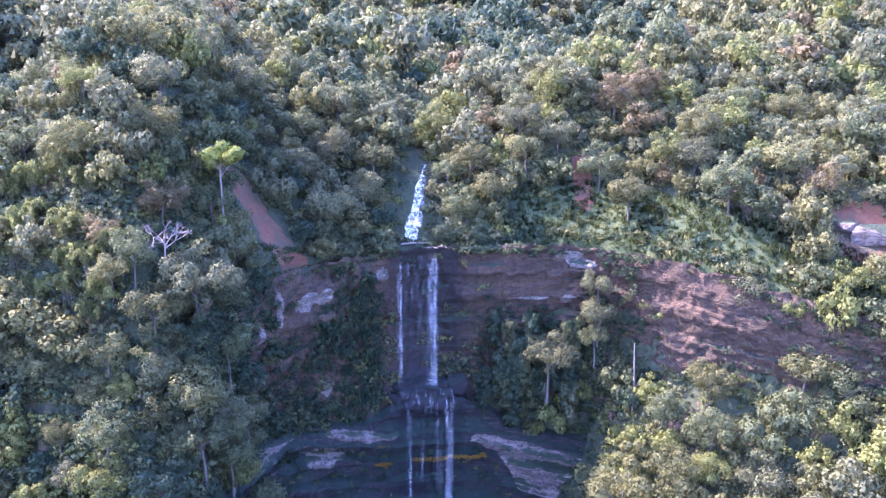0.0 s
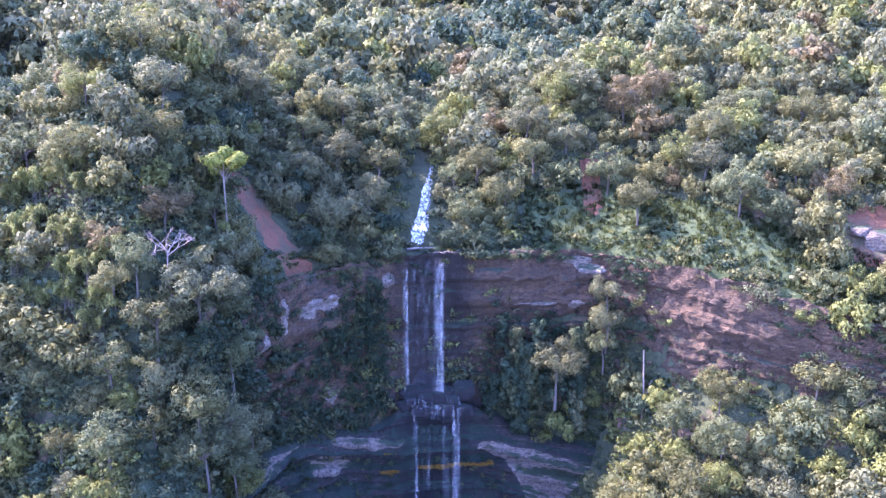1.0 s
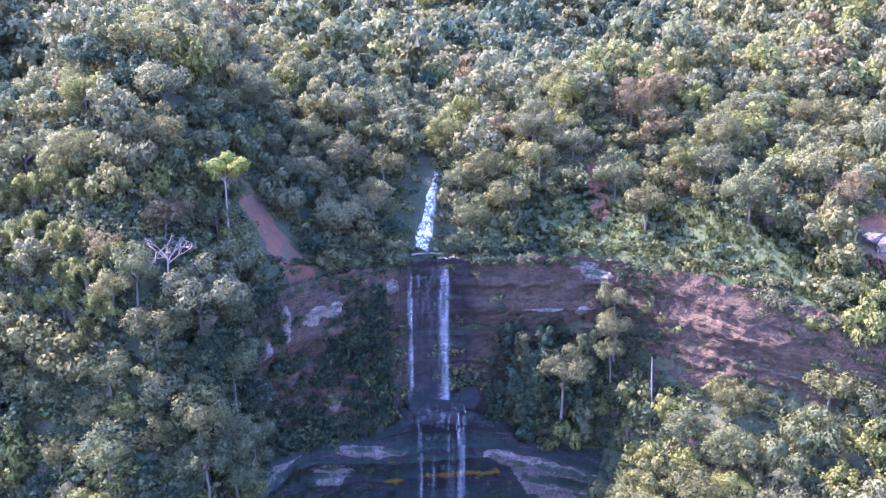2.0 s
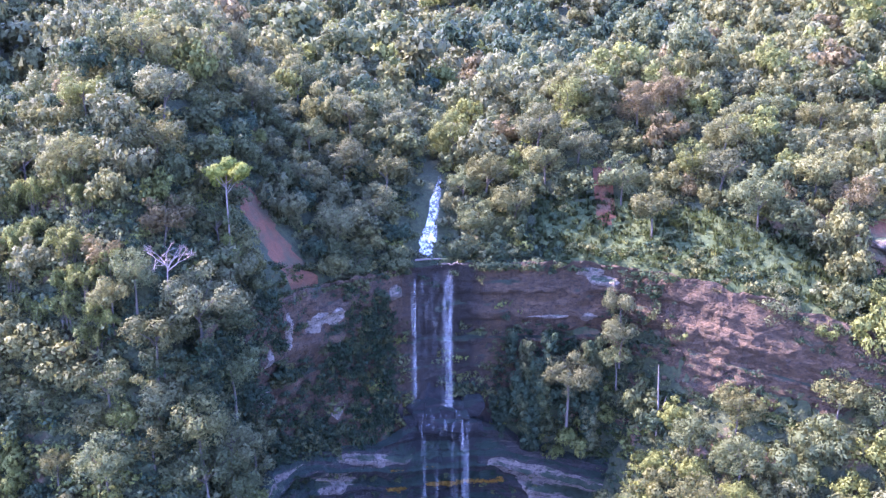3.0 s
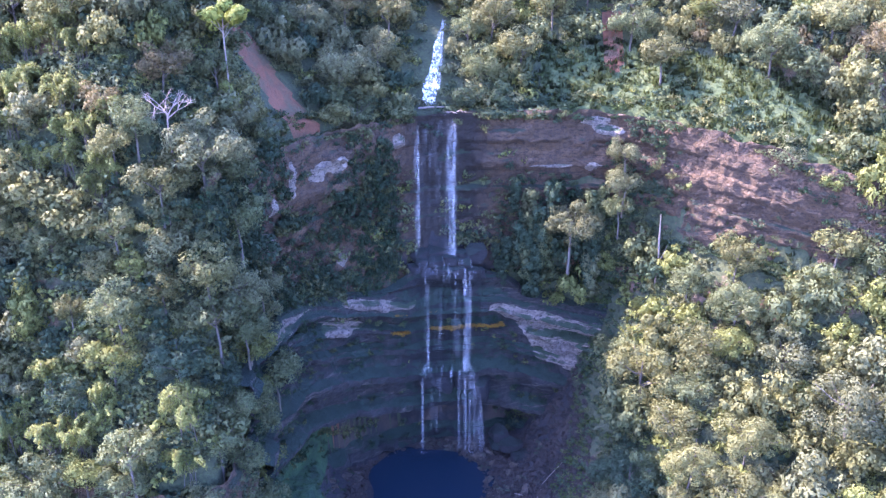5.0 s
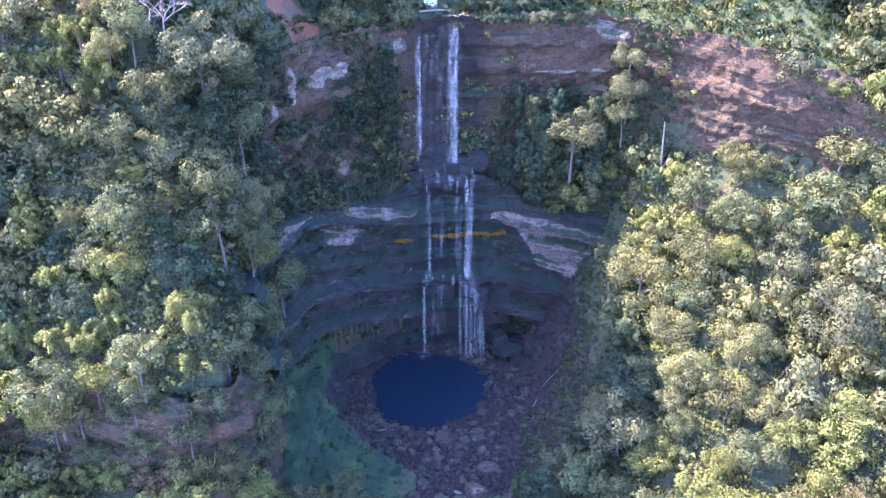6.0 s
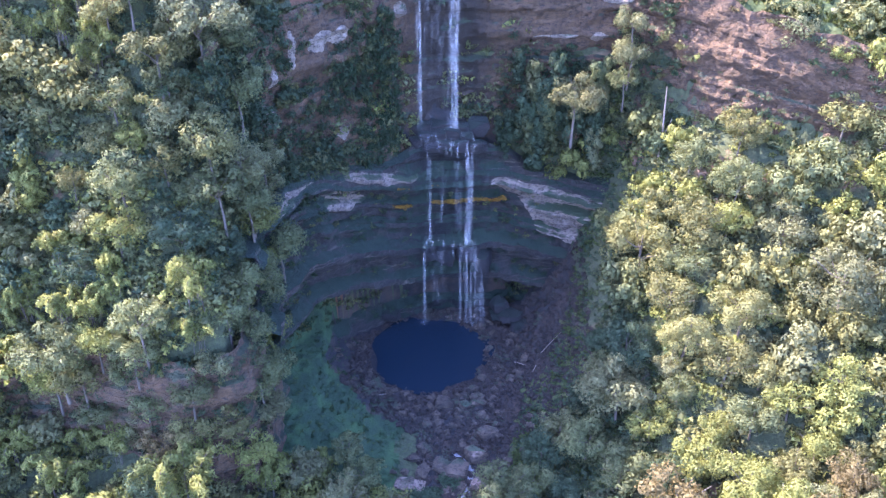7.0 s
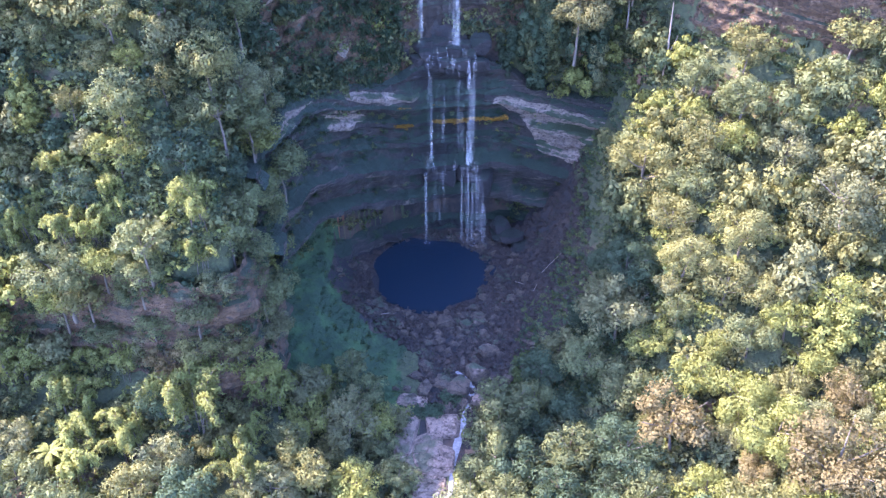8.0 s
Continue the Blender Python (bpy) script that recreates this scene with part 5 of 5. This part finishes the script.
for i in range(len(lx)):
    if -15 < lx[i] < 9 and float(soft_noise(lx[i], 0, 3, 5, 2)) > -0.3:
        r = rng.uniform(0.25, 0.9)
        if -14 < lx[i] < -3 and rng.random() < 0.5:
            pieces.append((CLUMPS[int(rng.integers(0, 6))], lx[i] + 1.7 * ox[i], ly[i] + 1.7 * oy[i], 32.2 + float(bed_dip(lx[i])), 0.6 * r, 0.5 * r, 0.0, 6))
        pieces.append((CLUMPS[int(rng.integers(0, 6))], lx[i] + 2.2 * ox[i], ly[i] + 2.2 * oy[i], 28.6 + float(bed_dip(lx[i])) + 1.3 * float(soft_noise(lx[i], 0, 0, 6, 3)) + rng.normal(0, 0.15), r, r, rng.uniform(0, 6.28), 6))
merge("cliff_creepers", pieces, "creepers, ferns and moss clinging to the cliff faces", "creepers")

# Grass on the open slope over the cliff and moss on the floor beside the pool.
def blades(rng, seed=0):
    n = 14
    root = rng.uniform(-0.6, 0.6, (n, 3)) * (1, 1, 0)
    lean = rng.normal(0, 0.35, (n, 3)) + (0, 0, 0.9)
    side = np.stack([-lean[:, 1], lean[:, 0], 0 * lean[:, 0]], 1)
    side = side / (np.linalg.norm(side, axis=1, keepdims=True) + 1e-6) * 0.12
    verts = np.stack([root - side, root + side, root + lean * 0.9], 1).reshape(-1, 3)
    return verts, np.arange(3 * n).reshape(n, 3), np.repeat(np.array([[0.0, -0.5, 0.87]]), 3 * n, axis=0)


TUFTS = [blades(rng) for _ in range(5)]
pieces = []
x, y = rng.uniform(10, 112, 9000), rng.uniform(130, 195, 9000)
for cx, cy, d in zip(x, y, beyond(x, y, UPPER)):
    if -0.5 < d < 14 and len(pieces) < 500:
        r = rng.uniform(0.35, 0.75) if rng.random() < 0.95 else rng.uniform(0.9, 1.5)
        pieces.append((CLUMPS[int(rng.integers(0, 6))], cx, cy, float(height_at(cx, cy)), r, r * 0.45, rng.uniform(0, 6.28), int(rng.choice([7, 0, 1, 3], p=[0.86, 0.06, 0.04, 0.04]))))
x, y = rng.uniform(6, 100, 9000), rng.uniform(140, 195, 9000)
d2 = beyond(x, y, UPPER)
for cx, cy, d in zip(x, y, d2):
    if 0.5 < d < 14 and len(pieces) < 5200:
        s = rng.uniform(0.6, 1.3)
        pieces.append((TUFTS[int(rng.integers(0, 5))], cx, cy, float(height_at(cx, cy)), s, s * 0.8, rng.uniform(0, 6.28), 7 if rng.random() < 0.93 else 3))
x, y = rng.uniform(-36, -6, 5000), rng.uniform(104, 160, 5000)
d1 = beyond(x, y, LOWER)
for cx, cy, d in zip(x, y, d1):
    if d < -0.5 and math.hypot(cx + 7, cy - 149) > 15 and cx < np.interp(cy, [104, 125, 140, 160], [-10, -9, -17, -14]) and rng.random() < 0.8:
        s = rng.uniform(0.6, 1.7)
        if rng.random() < 0.3:
            s *= 0.6
            pieces.append((CLUMPS[int(rng.integers(0, 6))], cx, cy, float(height_at(cx, cy)) - 0.1, s, s * 0.4, rng.uniform(0, 6.28), int(rng.choice([8, 7, 5], p=[0.65, 0.25, 0.1]))))
merge("grass", pieces, "green grass on the open slopes and moss beside the pool", "grass")

# Grass and herbs on the bank beside the rubble, a bush among the boulders.
pieces = []
for _ in range(2600):
    x, y = rng.uniform(8, 42), rng.uniform(112, 166)
    if x > 9 + float(np.interp(y, [112, 125, 135, 142, 152, 166], [0, 1, 4, 9, 13, 17])) and float(beyond(x, y, LOWER)) < -1:
        r = rng.uniform(0.5, 1.5)
        pieces.append((CLUMPS[int(rng.integers(0, 6))], x, y, float(height_at(x, y)), r, r * 0.7, rng.uniform(0, 6.28), int(rng.choice([7, 5, 0], p=[0.3, 0.5, 0.2]))))
for k in range(70):
    mid = ((-1.9, 114.6), (-4.4, 111.4), (-6.6, 111.4))[k % 3]
    x, y, r = rng.normal(mid[0], 1.1), rng.normal(mid[1], 0.9), rng.uniform(0.6, 1.2)
    pieces.append((CLUMPS[int(rng.integers(0, 6))], x, y, float(height_at(x, y)) + 0.5, r, r, rng.uniform(0, 6.28), 5))
merge("bank_herbs", pieces, "green grass and low bushes on the bank beside the rubble", "herbs")


def palm(x, y, z, long, seed):
    """A palm or banana plant: drooping fronds from one head, on a short stem."""
    rng = np.random.default_rng(seed)
    ob = tagged(new("palm"), "small palm with long arching light green fronds among the trees", "palm", "palms")
    ob.location = (x, y, z)
    stem = new("trunk", mesh_from("trunk", *tube([(0, 0, -4), (0.1, 0, -2), (0, 0, 0)], [0.16, 0.13, 0.12]), [BARK], True))
    stem.parent = ob
    for k in range(13):
        a, lift = k * 2.4, rng.uniform(0.3, 1.0)
        t = np.linspace(0, 1, 9)
        reach, rise = long * t, long * (lift * t - 0.95 * t**2)
        wide = 0.34 * np.sin(np.clip(t * 1.1, 0, 1) * math.pi * 0.92 + 0.12)
        mid = np.stack([reach * math.cos(a), reach * math.sin(a), rise], 1)
        side = np.array([-math.sin(a), math.cos(a), 0])
        verts = np.concatenate([mid + wide[:, None] * side - (0, 0, 0.12), mid, mid - wide[:, None] * side - (0, 0, 0.12)])
        faces = np.concatenate([sheet(3, 9)])
        frond = new("frond", mesh_from("frond", verts, faces, [BAMBOO], True))
        frond.parent = ob


palm(47.6, 125.7, 21.8, 2.8, 500)
palm(-62.1, 90.4, 10.7, 3.1, 501)
palm(12.6, 113.1, 1.0, 3.4, 502)
palm(-72.1, 109.1, 26.2, 3.7, 503)


# ---- the gorge floor ----
ROCKS = [hull_mesh("boulder", 200 + k, ((1, 0.8, 0.6), (1, 0.7, 0.7), (0.9, 0.9, 0.5), (1, 0.6, 0.45), (0.8, 0.8, 0.7), (1, 0.85, 0.5))[k], BOULDER, 16, 0) for k in range(6)]


def boulder(x, y, size, k, turn, lift=0.25):
    ob = new("boulder", ROCKS[k % 6])
    z = float(height_at(x, y))
    ob.matrix_basis = pose(x, y, z + lift * size, 0, 0, turn) @ Matrix.Scale(size, 4)
    return tagged(ob, "brown broken sandstone boulder on the gorge floor", "boulder", "boulders below the pool")


rng = np.random.default_rng(77)
BIG = [(-3.4, 133.4, 2.1), (-5.6, 132.4, 1.3), (1.1, 133.0, 1.4), (6.5, 135.1, 1.2), (5.2, 126.1, 2.5), (3.3, 120.3, 2.8), (0.8, 123.2, 1.2),
       (-2.3, 126.0, 1.2), (-6.5, 122.3, 1.3), (-8.3, 119.5, 1.3), (-3.0, 118.3, 2.1), (-0.2, 116.8, 2.6), (-6.1, 117.0, 1.6), (19.3, 139.6, 0.9),
       (-11.8, 116.3, 0.9), (-8.6, 115.0, 1.0), (2.8, 126.2, 0.9), (7.6, 125.6, 1.0), (-9.6, 134.6, 0.9), (10.4, 141.0, 1.3), (13.4, 146.6, 1.5)]
for x, y, size in BIG:
    boulder(x, y, size, int(rng.integers(0, 6)), rng.uniform(0, 360), 0.3)
made = 0
while made < 275:
    y = rng.uniform(111, 166)
    if y > 136:
        a, far = rng.uniform(-3.1, 3.1), rng.uniform(13.0, 21)
        x, y = -7 + far * math.sin(a + 1.2), 149 + far * math.cos(a + 1.2)
    else:
        x = rng.normal(0.5, 4.2)
    if float(beyond(x, y, LOWER)) > -1.5 or x > 24 or any(math.hypot(x - a, y - b) < 1.1 * c for a, b, c in BIG):
        continue
    boulder(x, y, rng.uniform(0.4, 1.0) ** 2 * 1.25, int(rng.integers(0, 6)), rng.uniform(0, 360), 0.3)
    made += 1

# A pale rock outcrop in the red soil above the cliff.
for k, (x, y, a, b, c) in enumerate(((84.6, 163.6, 4.2, 2.4, 2.2), (81.0, 165.4, 2.6, 2.0, 1.5))):
    outcrop = new("rock_outcrop", hull_mesh("rock_outcrop", 340 + k, (a, b, c), ROCK_SLAB, 36, 0.06))
    outcrop.matrix_basis = pose(x, y, float(height_at(x, y)) + 0.3 * c, 0, 0, -20 + 35 * k)
    tagged(outcrop, "pale grey rock outcrop in red soil among shrubs", "rock outcrop", "rock outcrops")

# Worn bedrock where the stream leaves the boulders, and the stream over it.
for k, (x, y, a, b, c) in enumerate(((-9.0, 107.4, 2.5, 6.4, 0.9), (-2.8, 108.8, 3.4, 3.0, 1.0), (-5.4, 105.2, 3.0, 3.0, 0.7), (-4.3, 101.7, 3.9, 3.6, 1.1), (-4.8, 95.9, 3.0, 4.1, 0.9), (3.4, 114.3, 1.3, 1.6, 0.9), (-8.8, 114.0, 3.0, 1.5, 0.6), (-8.4, 100.6, 2.2, 2.6, 0.7), (-6.6, 91.0, 3.6, 3.0, 0.9))):
    slab = new("bedrock_slab", hull_mesh("bedrock_slab", 300 + k, (a, b, c), BEDROCK, 34, 0.1))
    slab.matrix_basis = pose(x, y, float(height_at(x, y)) + 0.05, 0, 0, 20 * math.sin(3 * k))
    tagged(slab, "pinkish worn bedrock slab beside the stream", "rock slab", "bedrock slabs")


def ribbon(name, points, widths, lift, material):
    """A strip of water that follows the ground."""
    pts, t = np.array(points, float), np.linspace(0, len(points) - 1, 60)
    x, y = np.interp(t, range(len(pts)), pts[:, 0]), np.interp(t, range(len(pts)), pts[:, 1])
    x = x + 0.5 * soft_noise(x, y, 0 * x, 4, 2)
    w = np.interp(t, range(len(pts)), widths)
    dx, dy = np.gradient(x), np.gradient(y)
    n = np.hypot(dx, dy)
    across = np.linspace(-0.5, 0.5, 7)
    gx, gy = x[:, None] - (dy / n * w)[:, None] * across, y[:, None] + (dx / n * w)[:, None] * across
    z = np.broadcast_to((height_at(x, y) + lift)[:, None], gx.shape) + 0.06 * soft_noise(gx, gy, 0 * gx, 0.7, 2)
    return new(name, mesh_from(name, np.stack([gx, gy, z], -1).reshape(-1, 3), sheet(60, 7), [material], True))


tagged(ribbon("stream", [(-1.5, 121.7), (0.6, 120.0), (2.2, 117.1), (2.4, 115.4), (1.4, 113.2), (0.6, 110.9), (0.3, 107.4), (-0.4, 104.4), (-0.8, 100.4), (-1.6, 95), (-4.0, 90), (-5.0, 80), (-3, 40), (0, -60)], [0.4, 0.9, 1.4, 1.6, 1.2, 0.8, 1.6, 1.4, 0.7, 0.8, 1.4, 3, 4, 5], 0.32, STREAM), "shallow pale stream running between boulders and slabs", "stream", kind="structure")


def log(name, a, b, thick, label):
    a, b = np.array(a, float), np.array(b, float)
    ob = new(name, mesh_from(name, *tube([a, a * 0.6 + b * 0.4 + (0, 0, 0.12), b], [thick, thick * 0.85, thick * 0.5], 7), [PALE_BARK], True))
    return tagged(ob, label, "log", "driftwood")


# Driftwood caught on the lip, and logs on the rubble beside the pool.
log("log", (-8.8, 173.4, 72.9), (-3.0, 174.0, 73.1), 0.22, "pale driftwood log lying across the stream")
rng = np.random.default_rng(9)
for k in range(16):
    x, a = rng.uniform(-3.4, 0.6), rng.uniform(0, 3.14)
    long = rng.uniform(0.8, 2.0)
    y = rng.uniform(170.6, 172.4)
    log("driftwood", (x - long * math.cos(a) / 2, y - long * math.sin(a) / 4, 72.2 + 0.05 * k), (x + long * math.cos(a) / 2, y + long * math.sin(a) / 4, 72.3 + 0.05 * k), 0.09, "bleached driftwood stick caught on the lip of the falls")
for x, y, a, long in ((18.6, 147.0, 0.5, 5), (12.4, 145.2, -0.7, 3), (15.5, 143.0, 1.1, 4), (-14.5, 135.5, 0.2, 3)):
    ends = [(x + s * long / 2 * math.cos(a), y + s * long / 2 * math.sin(a)) for s in (-1, 1)]
    log("log", *[(ex, ey, float(height_at(ex, ey)) + 0.4) for ex, ey in ends], 0.09, "fallen pale log on the rubble beside the pool")

# Small rubble between the boulders.
rng = np.random.default_rng(15)
verts, faces = [], []
cube = np.array([(a, b, c) for a in (-1, 1) for b in (-1, 1) for c in (-1, 1)], float)
sides = np.array([(0, 1, 3, 2), (4, 6, 7, 5), (0, 4, 5, 1), (2, 3, 7, 6), (0, 2, 6, 4), (1, 5, 7, 3)])
while len(verts) < 3700:
    x, y = rng.uniform(-26, 26), rng.uniform(111, 166)
    half = float(np.interp(y, [95, 110, 125, 136], [4, 6, 9, 27]))
    d = math.hypot(x + 7, y - 149)
    if abs(x - float(np.interp(y, [100, 112, 140], [-5, -1, 4]))) > half or d < 12.2 or float(beyond(x, y, LOWER)) > -1 or (x < -12 and d > 21):
        continue
    size = rng.uniform(0.15, 0.6)
    turn = np.array(Euler(rng.uniform(0, 6.28, 3)).to_matrix())
    body = (cube * rng.uniform(0.5, 1.0, 3) + rng.normal(0, 0.22, (8, 3))) @ turn.T * size
    faces.append(sides + 8 * len(verts))
    verts.append(body + (x, y, float(height_at(x, y)) + 0.2 * size))
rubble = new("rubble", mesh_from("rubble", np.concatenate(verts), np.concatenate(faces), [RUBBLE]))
tagged(rubble, "brown broken stones strewn round the pool and stream", "rubble", kind="stuff")
